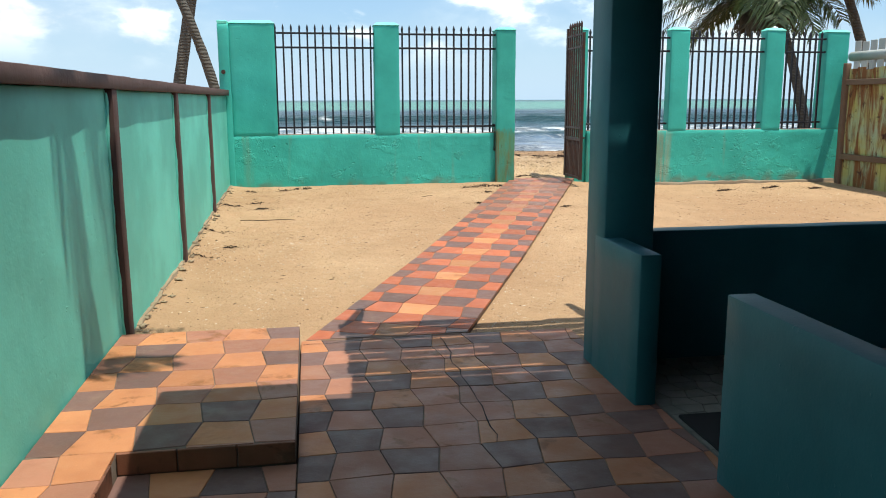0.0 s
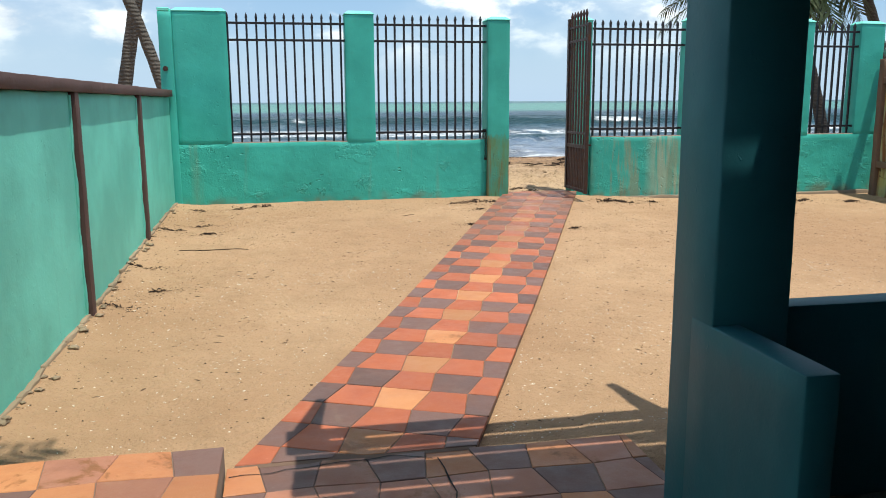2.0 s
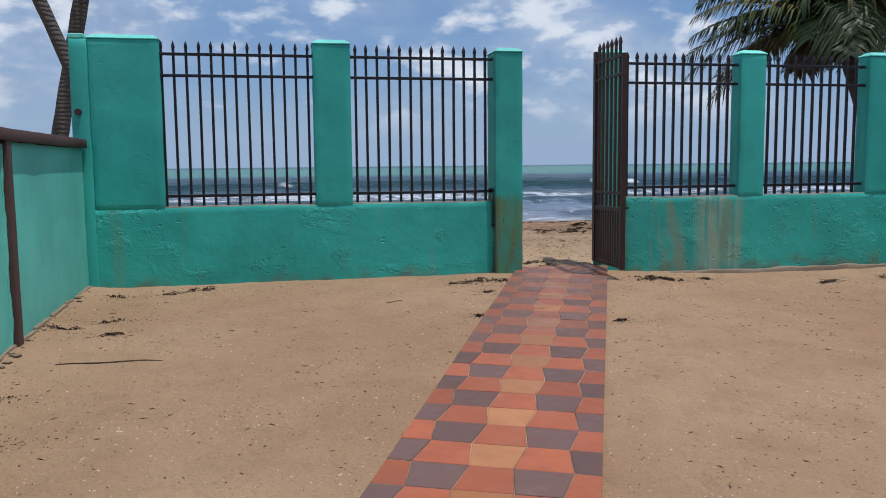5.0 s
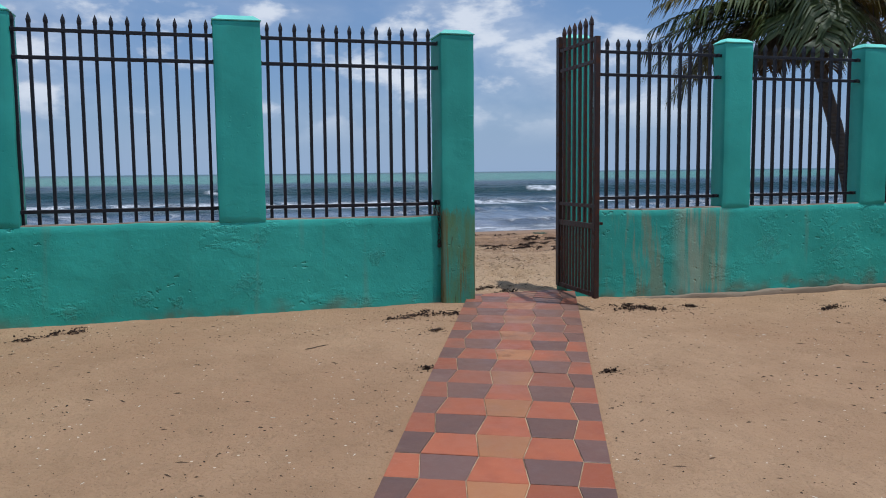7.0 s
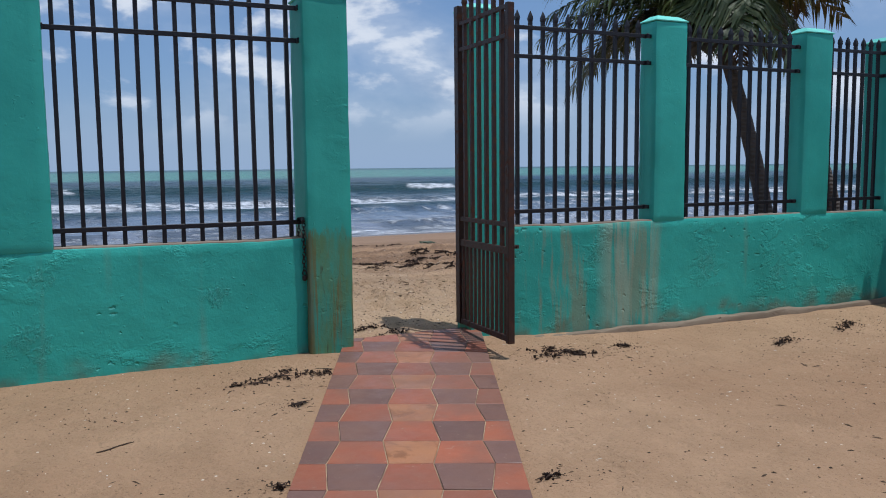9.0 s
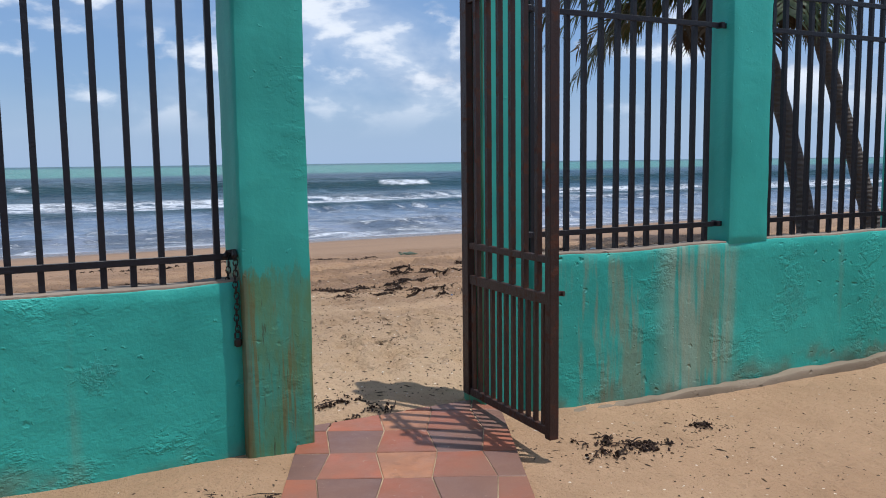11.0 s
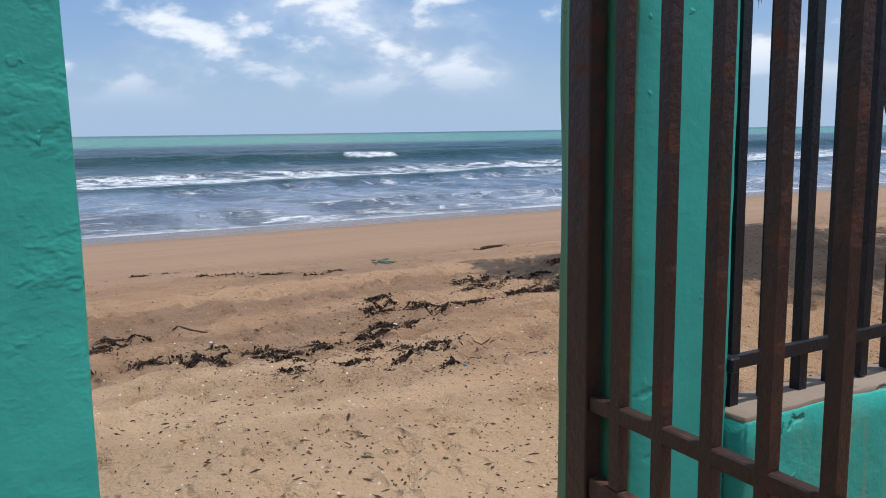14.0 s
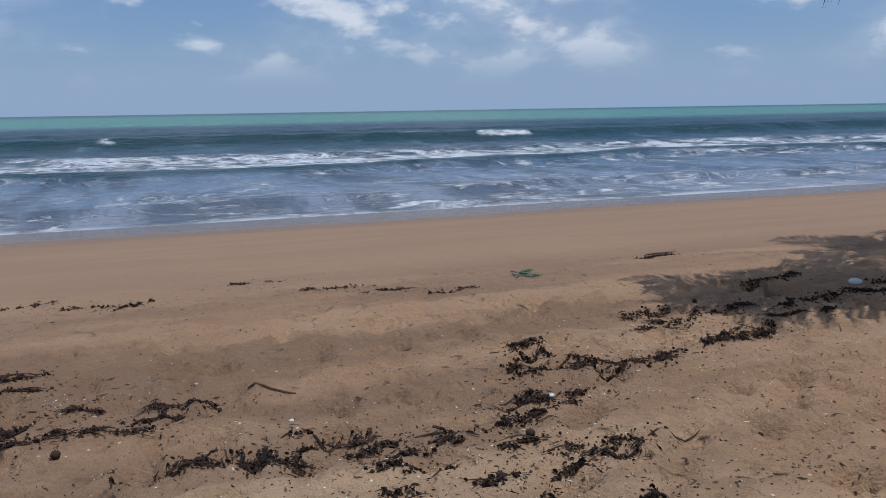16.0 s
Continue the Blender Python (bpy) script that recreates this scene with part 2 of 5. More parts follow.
def tile_material(name, base, dark, blotch, amount):
    m, n = material(name)
    p = place(n)
    rnd = n.add("ShaderNodeObjectInfo").outputs["Random"]
    shift = n.add("ShaderNodeVectorMath", {0: p, 1: n.add("ShaderNodeCombineXYZ", {0: n.math("MULTIPLY", rnd, 40.0), 1: n.math("MULTIPLY", rnd, 17.0), 2: rnd}).outputs[0]}, operation="ADD").outputs[0]
    colour = n.mix(rnd, tuple(c * 0.78 for c in base), tuple(min(1, c * 1.18) for c in base))
    colour = n.mix(n.step(n.noise(shift, 5.0, 5, 0.6), 0.40, 0.70, 0, 0.5), colour, dark)
    stain = n.math("MULTIPLY", n.step(n.noise(shift, 4.2, 6, 0.68, 0.4), 0.57 - amount, 0.67 - amount), n.step(n.math("FRACT", n.math("MULTIPLY", rnd, 7.31)), 0.30, 0.55))
    colour = n.mix(n.math("MULTIPLY", stain, 0.85), colour, blotch)
    grit = n.noise(p, 130.0, 3)
    colour = n.mix(n.step(grit, 0.62, 0.75, 0, 0.35), colour, tuple(min(1, c * 1.5 + 0.05) for c in base))
    dust = n.step(n.noise(p, 2.4, 6, 0.7), 0.55, 0.80, 0, 0.24)
    colour = n.mix(dust, colour, (0.42, 0.30, 0.19))
    sep = n.add("ShaderNodeSeparateXYZ", {0: p})
    salt = n.math("MULTIPLY", n.step(n.noise(p, 11.0, 6, 0.75, 2.0), 0.62, 0.68), n.step(sep.outputs[1], 9.5, 12.5, 0.0, 0.7))
    colour = n.mix(salt, colour, (0.55, 0.44, 0.36))
    worn = n.math("MULTIPLY", n.step(sep.outputs[1], 8.5, 12.3, 0.0, 0.8), n.step(n.noise(p, 1.7, 5, 0.65), 0.35, 0.65, 0.3, 1.0))
    colour = n.mix(worn, colour, (0.20, 0.105, 0.075))
    rough = n.step(n.noise(p, 6.0, 4), 0.3, 0.7, 0.42, 0.72)
    h = n.math("ADD", n.noise(p, 22.0, 5, 0.6), n.math("MULTIPLY", grit, 0.25))
    finish(n, colour, rough, n.bump(h, 0.004, 0.6), spec=0.35)
    return m


M_RED = tile_material("brick red quarry tile", (0.365, 0.102, 0.047), (0.29, 0.075, 0.038), (0.21, 0.08, 0.035), -0.12)
M_DARK = tile_material("slate purple quarry tile", (0.142, 0.079, 0.068), (0.160, 0.074, 0.054), (0.10, 0.06, 0.05), -0.10)
M_TAN = tile_material("flame orange quarry tile", (0.44, 0.190, 0.082), (0.37, 0.13, 0.055), (0.23, 0.09, 0.032), 0.05)
M_PINK = tile_material("rose quarry tile", (0.315, 0.138, 0.088), (0.24, 0.10, 0.068), (0.20, 0.080, 0.028), 0.05)
M_TERRA = tile_material("orange terracotta tile", (0.40, 0.165, 0.075), (0.33, 0.118, 0.055), (0.20, 0.078, 0.027), 0.05)
M_RISER = tile_material("stained riser tile", (0.20, 0.075, 0.042), (0.12, 0.05, 0.03), (0.08, 0.035, 0.02), 0.06)
M_GREY = tile_material("grey stone mosaic", (0.16, 0.165, 0.15), (0.10, 0.10, 0.095), (0.08, 0.08, 0.07), -0.05)


def sand_material():
    m, n = material("beach sand")
    p = place(n)
    sep = n.add("ShaderNodeSeparateXYZ", {0: p})
    x, y = sep.outputs[0], sep.outputs[1]
    big = n.noise(p, 0.35, 5, 0.6)
    mid = n.noise(p, 2.3, 6, 0.65)
    fine = n.noise(p, 160.0, 3, 0.7)
    colour = n.mix(n.step(big, 0.30, 0.70), (0.368, 0.221, 0.126), (0.452, 0.291, 0.174))
    colour = n.mix(n.step(mid, 0.40, 0.75, 0, 0.45), colour, (0.280, 0.172, 0.096))
    dry = n.math("MULTIPLY", n.step(y, 13.4, 14.2), n.step(n.math("ADD", y, n.math("MULTIPLY", n.noise(p, 0.7, 5, 0.6), 2.4)), 17.4, 19.0, 1, 0))
    dry = n.math("MULTIPLY", dry, n.step(n.math("ADD", x, n.math("MULTIPLY", n.noise(p, 0.8, 4), 1.5)), 5.6, 8.0, 0.85, 0.0))
    colour = n.mix(dry, colour, (0.500, 0.350, 0.220))
    # damp, darker beach towards the water, with a ragged tide line
    wobble = n.math("ADD", y, n.math("MULTIPLY", n.noise(n.scaled(p, (0.25, 0.8, 1.0)), 1.0, 4), 3.0))
    damp = n.step(wobble, 20.3, 23.5)
    band = n.step(n.noise(n.scaled(p, (0.16, 0.9, 1.0)), 1.0, 6, 0.6), 0.43, 0.58)
    band = n.math("MULTIPLY", band, n.step(y, 14.6, 17.2))
    colour = n.mix(n.math("MULTIPLY", band, 0.8), colour, (0.214, 0.130, 0.080))
    colour = n.mix(n.math("MULTIPLY", damp, 0.85), colour, (0.244, 0.156, 0.099))
    wet = n.step(wobble, 28.4, 31.8)
    colour = n.mix(wet, colour, (0.14, 0.095, 0.065))
    grains = n.step(fine, 0.60, 0.78, 0, 0.35)
    colour = n.mix(grains, colour, (0.60, 0.46, 0.31))
    dark = n.step(n.noise(p, 70.0, 3, 0.7), 0.585, 0.69, 0, 0.62)
    colour = n.mix(dark, colour, (0.15, 0.095, 0.06))
    shells = n.add("ShaderNodeTexVoronoi", {"Vector": p, "Scale": 17.0})
    keep = n.math("GREATER_THAN", n.add("ShaderNodeSeparateColor", {0: shells.outputs["Color"]}).outputs[0], 0.72)
    shell = n.math("MULTIPLY", n.math("LESS_THAN", shells.outputs["Distance"], 0.12), keep)
    shell = n.math("MULTIPLY", shell, n.step(n.noise(p, 1.1, 3), 0.42, 0.56))
    shell = n.math("MULTIPLY", shell, n.step(y, 18.0, 20.0, 1, 0))
    colour = n.mix(n.math("MULTIPLY", shell, 0.8), colour, (0.78, 0.70, 0.58))
    h = n.math("ADD", n.math("MULTIPLY", mid, 1.0), n.math("MULTIPLY", n.noise(p, 11.0, 6, 0.7), 0.75))
    h = n.math("ADD", h, n.math("MULTIPLY", n.noise(p, 42.0, 4, 0.7), 0.22))
    h = n.math("ADD", h, n.math("MULTIPLY", fine, 0.07))
    dent = n.add("ShaderNodeTexVoronoi", {"Vector": n.add("ShaderNodeVectorMath", {0: p, 1: n.scaled(n.add("ShaderNodeTexNoise", {"Vector": p, "Scale": 4.0}).outputs["Color"], (0.16, 0.16, 0.0))}, operation="ADD").outputs[0], "Scale": 8.5}).outputs["Distance"]
    dents = n.math("MULTIPLY", n.step(dent, 0.05, 0.40, 1, 0), n.step(n.noise(p, 1.4, 3), 0.40, 0.60))
    trodden = n.step(y, 13.9, 15.0, 0.25, 1.0)
    h = n.math("SUBTRACT", h, n.math("MULTIPLY", n.math("MULTIPLY", dents, trodden), 0.85))
    h = n.math("ADD", h, n.math("MULTIPLY", n.math("MULTIPLY", n.noise(p, 17.0, 5, 0.7), trodden), 0.8))
    h = n.math("MULTIPLY", h, n.step(wobble, 20.5, 24.0, 1.0, 0.12))
    finish(n, colour, n.step(wet, 0, 1, 0.93, 0.22), n.bump(h, 0.055, 1.0), spec=0.3)
    return m


M_SAND = sand_material()


def sea_material():
    m, n = material("sea water")
    p = place(n)
    sep = n.add("ShaderNodeSeparateXYZ", {0: p})
    y = sep.outputs[1]
    warp = n.noise(n.scaled(p, (0.045, 0.10, 0.0)), 1.0, 4, 0.55)
    yy = n.math("ADD", y, n.math("MULTIPLY", n.math("SUBTRACT", warp, 0.5), 11.0))
    t = n.math("DIVIDE", n.math("SUBTRACT", yy, 30.0), 150.0, clamp=True)
    # the pale blue of the shallows has some sky reflection mixed into its colour
    water = n.ramp(t, [(0.0, (0.22, 0.23, 0.27)), (0.05, (0.15, 0.20, 0.285)), (0.13, (0.050, 0.10, 0.16)), (0.25, (0.016, 0.055, 0.078)), (0.62, (0.012, 0.045, 0.070)), (0.92, (0.012, 0.045, 0.070))])
    pale = n.step(n.math("ADD", y, n.math("MULTIPLY", n.math("SUBTRACT", n.noise(n.scaled(p, (0.012, 0.02, 0.0)), 1.0, 4), 0.5), 60.0)), 150.0, 205.0)
    water = n.mix(pale, water, (0.078, 0.245, 0.190))
    far = n.step(y, 550.0, 1000.0)
    water = n.mix(n.math("MULTIPLY", far, 0.75), water, (0.010, 0.055, 0.080))
    # dark and light streaks painted in for the sky's reflection on the chop
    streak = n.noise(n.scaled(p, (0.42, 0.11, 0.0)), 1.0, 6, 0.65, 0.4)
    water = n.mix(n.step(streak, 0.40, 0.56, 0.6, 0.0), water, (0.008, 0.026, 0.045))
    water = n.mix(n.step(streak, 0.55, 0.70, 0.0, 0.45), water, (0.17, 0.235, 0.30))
    # high parts of the breakers painted dark green, as their faces reflect less sky
    wave_shade = n.step(sep.outputs[2], -0.50, -0.26)
    water = n.mix(n.math("MULTIPLY", wave_shade, 0.9), water, (0.010, 0.040, 0.050))
    amount = n.ramp(t, [(0.0, 0.465), (0.02, 0.455), (0.055, 0.435), (0.082, 0.38), (0.12, 0.515), (0.155, 0.57), (0.19, 0.48), (0.225, 0.37), (0.252, 0.34), (0.30, 0.22), (0.60, 0.20)])
    lace = n.noise(n.scaled(p, (0.55, 0.62, 1.0)), 1.0, 11, 0.70, 0.9)
    foam = n.step(n.math("SUBTRACT", amount, lace), -0.045, 0.075)
    thread = n.math("ABSOLUTE", n.math("SUBTRACT", n.noise(n.scaled(p, (0.30, 0.42, 1.0)), 1.0, 7, 0.62, 1.2), 0.5))
    foam = n.math("MAXIMUM", foam, n.math("MULTIPLY", n.step(thread, 0.008, 0.024, 0.55, 0.0), n.step(amount, 0.33, 0.46)))
    foam = n.math("MULTIPLY", foam, n.step(n.noise(p, 4.0, 6, 0.7), 0.25, 0.58, 0.35, 1.0))
    foam = n.math("MULTIPLY", foam, n.step(sep.outputs[2], -0.48, -0.32, 1.0, 0.12))
    edge_y = n.math("ADD", y, n.math("MULTIPLY", n.noise(n.scaled(p, (0.35, 0.0, 0.0)), 1.0, 4), 2.4))
    crest = n.math("MULTIPLY", n.step(n.math("ADD", sep.outputs[2], n.math("MULTIPLY", n.noise(p, 1.3, 5, 0.7), 0.4)), -0.10, 0.06), n.step(n.math("ADD", n.noise(n.scaled(p, (0.075, 0.02, 0.0)), 1.0, 3), n.math("MULTIPLY", n.noise(p, 0.9, 4, 0.7), 0.10)), 0.658, 0.70))
    crest = n.math("MULTIPLY", crest, n.step(n.noise(n.scaled(p, (0.55, 0.8, 2.5)), 1.0, 6, 0.7), 0.34, 0.58, 0.1, 1.0))
    rim = n.math("MULTIPLY", n.step(edge_y, 32.5, 32.7), n.step(edge_y, 32.8, 33.6, 1, 0))
    white = n.math("MAXIMUM", n.math("MAXIMUM", foam, crest), n.math("MULTIPLY", rim, 0.6))
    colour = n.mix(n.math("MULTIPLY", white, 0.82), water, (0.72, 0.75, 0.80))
    chop = n.noise(n.scaled(p, (0.8, 0.9, 1.0)), 1.0, 6, 0.6)
    swell = n.noise(n.scaled(p, (0.10, 0.20, 1.0)), 1.0, 5, 0.6)
    h = n.math("ADD", n.math("MULTIPLY", chop, 0.30), n.math("MULTIPLY", swell, 0.8))
    h = n.math("ADD", h, n.math("MULTIPLY", white, 0.12))
    finish(n, colour, n.step(white, 0, 1, 0.30, 0.9), n.bump(h, 0.8, 1.0), spec=0.22, extra={"IOR": 1.33})
    return m


M_SEA = sea_material()


def leafy(name, a, b, rough=0.5):
    m, n = material(name)
    rnd = n.add("ShaderNodeNewGeometry").outputs["Random Per Island"]
    p = place(n)
    colour = n.mix(rnd, a, b)
    colour = n.mix(n.step(n.noise(p, 3.0, 4), 0.45, 0.75, 0, 0.5), colour, tuple(c * 0.5 for c in a))
    finish(n, colour, rough, spec=0.4)
    return m


M_FROND = leafy("green palm leaflets", (0.036, 0.062, 0.016), (0.085, 0.105, 0.028))
M_FROND_OLD = leafy("yellowed palm leaflets", (0.17, 0.13, 0.03), (0.10, 0.105, 0.025))
M_FROND_DRY = leafy("dry brown palm leaflets", (0.085, 0.058, 0.03), (0.05, 0.036, 0.02), 0.8)
M_WEED = leafy("dried dark seaweed", (0.012, 0.007, 0.005), (0.052, 0.027, 0.017), 0.95)
M_LITTER = leafy("driftwood and husk bits", (0.035, 0.022, 0.014), (0.14, 0.085, 0.05), 0.9)
M_SHELLS = leafy("bleached shells", (0.62, 0.56, 0.46), (0.80, 0.76, 0.68), 0.6)
M_NUT = leafy("brown coconut husk", (0.022, 0.014, 0.010), (0.04, 0.024, 0.015), 0.9)
M_PLASTIC = leafy("weathered pale plastic", (0.66, 0.67, 0.64), (0.52, 0.56, 0.54), 0.4)
M_ROPE = leafy("faded green rope", (0.07, 0.12, 0.085), (0.14, 0.18, 0.14), 0.8)
M_BLUE = leafy("blue plastic", (0.02, 0.10, 0.30), (0.03, 0.14, 0.35), 0.4)
M_MAT = leafy("black rubber mat", (0.008, 0.008, 0.010), (0.012, 0.012, 0.014), 0.9)


def bark():
    m, n = material("ringed palm bark")
    p = place(n)
    rings = n.add("ShaderNodeTexWave", {"Vector": p, "Scale": 4.6, "Distortion": 5.0, "Detail": 3.0}, bands="Z").outputs[1]
    colour = n.mix(n.noise(p, 7.0, 5), (0.050, 0.042, 0.036), (0.115, 0.100, 0.088))
    colour = n.mix(n.step(rings, 0.5, 0.95, 0, 0.16), colour, (0.06, 0.052, 0.045))
    h = n.math("ADD", rings, n.noise(p, 30.0, 4))
    finish(n, colour, 0.9, n.bump(h, 0.018, 0.7))
    return m


M_BARK = bark()


def rusty_sheet():
    m, n = material("rusted yellow sheet metal")
    p = place(n)
    run = n.noise(n.scaled(p, (3.0, 4.5, 0.7)), 1.0, 6, 0.65, 0.6)
    patch = n.noise(p, 2.2, 5, 0.6)
    colour = n.mix(n.step(patch, 0.35, 0.65), (0.42, 0.38, 0.13), (0.34, 0.40, 0.26))
    colour = n.mix(n.step(run, 0.42, 0.58), colour, (0.20, 0.075, 0.022))
    colour = n.mix(n.step(n.noise(p, 5.0, 6, 0.7), 0.56, 0.66), colour, (0.075, 0.030, 0.018))
    finish(n, colour, 0.75, n.bump(n.noise(p, 30.0, 5), 0.006, 0.7))
    return m


M_SHEET = rusty_sheet()
M_OLDWOOD = plaster("weathered brown post", (0.14, 0.085, 0.055), 0.6, 0.85)
M_PIPE = plaster("grey painted pipe", (0.42, 0.43, 0.42), 0.2, 0.6)


# ---- building helpers ----
def mesh_from(name, verts, faces, mat, smooth=False):
    me = bpy.data.meshes.new(name)
    me.from_pydata(verts, [], faces)
    me.materials.append(mat)
    if smooth:
        me.polygons.foreach_set("use_smooth", [True] * len(me.polygons))
    me.update()
    return me


def part(name, bm, mat, parent=None, label="", smooth=False):
    """Links a bmesh, or a ready mesh, as one object under a thing or a part."""
    if isinstance(bm, bmesh.types.BMesh):
        me = bpy.data.meshes.new(name)
        bm.to_mesh(me)
        bm.free()
        me.materials.append(mat)
        if smooth:
            me.polygons.foreach_set("use_smooth", [True] * len(me.polygons))
    else:
        me = bm
    ob = new(name, me)
    if parent is not None:
        ob.parent = parent
        ob.matrix_parent_inverse = parent.matrix_basis.inverted()
    if label:
        ob["label"] = label
    return ob


def empty(name, x, y, z, label, category, group="", kind=""):
    ob = new(name)
    ob.empty_display_size = 0.1
    ob.matrix_basis = Matrix.Translation((x, y, z))
    return tagged(ob, label, category, group, kind)


def box(x0, x1, y0, y1, z0, z1, bevel=0.0):
    bm = bmesh.new()
    bmesh.ops.create_cube(bm, size=1.0)
    for v in bm.verts:
        v.co = ((x0 + x1) / 2 + v.co.x * (x1 - x0), (y0 + y1) / 2 + v.co.y * (y1 - y0), (z0 + z1) / 2 + v.co.z * (z1 - z0))
    if bevel:
        bmesh.ops.bevel(bm, geom=bm.edges[:], offset=bevel, segments=1, affect="EDGES")
    return bm


def rough_box(name, x0, x1, y0, y1, z0, z1, mat, step=0.09, rough=0.006, edge=0.014, top=None):
    """A plastered block: gridded faces with trowel unevenness and worn, rounded edges. top: an offset of the upper edge by place."""
    lo, hi = (x0, y0, z0), (x1, y1, z1)
    verts, faces = [], []

    def lines(a, b):
        k = max(1, int((b - a) / step))
        inner = [a + (b - a) * i / k for i in range(1, k)]
        return [a, a + edge] + inner + [b - edge, b] if b - a > 3 * edge else [a, b]

    for axis in range(3):
        u, v = (axis + 1) % 3, (axis + 2) % 3
        us, vs = lines(lo[u], hi[u]), lines(lo[v], hi[v])
        for side in (0, 1):
            base = len(verts)
            for a in us:
                for b in vs:
                    p = [0.0, 0.0, 0.0]
                    p[axis], p[u], p[v] = (lo, hi)[side][axis], a, b
                    ends = [k for k in range(3) if p[k] in (lo[k], hi[k])]
                    if len(ends) > 1:
                        wear = edge * (0.35 + 0.5 * max(0, noise.noise(Vector(p) * 6)))
                        for k in ends:
                            p[k] += wear * (1 if p[k] == lo[k] else -1)
                    q = Vector(p)
                    d = noise.noise_vector(q * 3.1) * rough + noise.noise_vector(q * 11.0) * rough * 0.5
                    q = q + d
                    if top and p[2] > (z0 + z1) / 2:
                        q.z += top(q.x, q.y)
                    verts.append(q)
            for i in range(len(us) - 1):
                for j in range(len(vs) - 1):
                    f = [base + i * len(vs) + j, base + (i + 1) * len(vs) + j, base + (i + 1) * len(vs) + j + 1, base + i * len(vs) + j + 1]
                    faces.append(f if side else f[::-1])
    return mesh_from(name, verts, faces, mat, True)


def tube(points, radii, sides=8, bm=None, caps=True):
    """A tube through points with a radius at each."""
    bm = bm or bmesh.new()
    pts = [Vector(p) for p in points]
    rings = []
    for i, p in enumerate(pts):
        d = (pts[min(i + 1, len(pts) - 1)] - pts[max(i - 1, 0)]).normalized()
        side = d.orthogonal().normalized() if abs(d.z) > 0.95 else d.cross(Vector((0, 0, 1))).normalized()
        other = d.cross(side)
        r = radii[i] if isinstance(radii, (list, tuple)) else radii
        rings.append([bm.verts.new(p + (side * math.cos(a) + other * math.sin(a)) * r) for a in (2 * math.pi * k / sides for k in range(sides))])
    for a, b in zip(rings, rings[1:]):
        for k in range(sides):
            bm.faces.new((a[k], a[(k + 1) % sides], b[(k + 1) % sides], b[k]))
    if caps:
        bm.faces.new(rings[0][::-1])
        bm.faces.new(rings[-1])
    return bm


def lerp_table(table, v):
    xs, ys = zip(*table)
    return np.interp(v, xs, ys)


# ---- ground ----
SAND_Z = [(-50, -0.30), (5.1, -0.26), (5.36, -0.155), (7, -0.125), (8, -0.11), (9.5, -0.045), (11, 0.04), (12.5, 0.095), (13.6, 0.14), (14.5, 0.235), (16, 0.33),
          (17.5, 0.33), (19, 0.27), (21, 0.17), (24, -0.02), (31.8, -0.6), (45, -1.6), (70, -4.0), (5000, -30.0)]
PATH_A, PATH_DIR = Vector((0.985, 5.33)), Vector((0.3958, 0.920)).normalized()
PATH_N = Vector((PATH_DIR.y, -PATH_DIR.x))
PATH_W = 1.07


def path_z(y):
    return float(lerp_table([(5.2, -0.125), (7, -0.085), (8, -0.07), (9.5, -0.01), (11, 0.07), (12.5, 0.13), (13.9, 0.19)], y))


def along_lines(stops):
    out = []
    for a, b, d in stops:
        out += list(np.arange(a, b, d))
    return np.array(out)


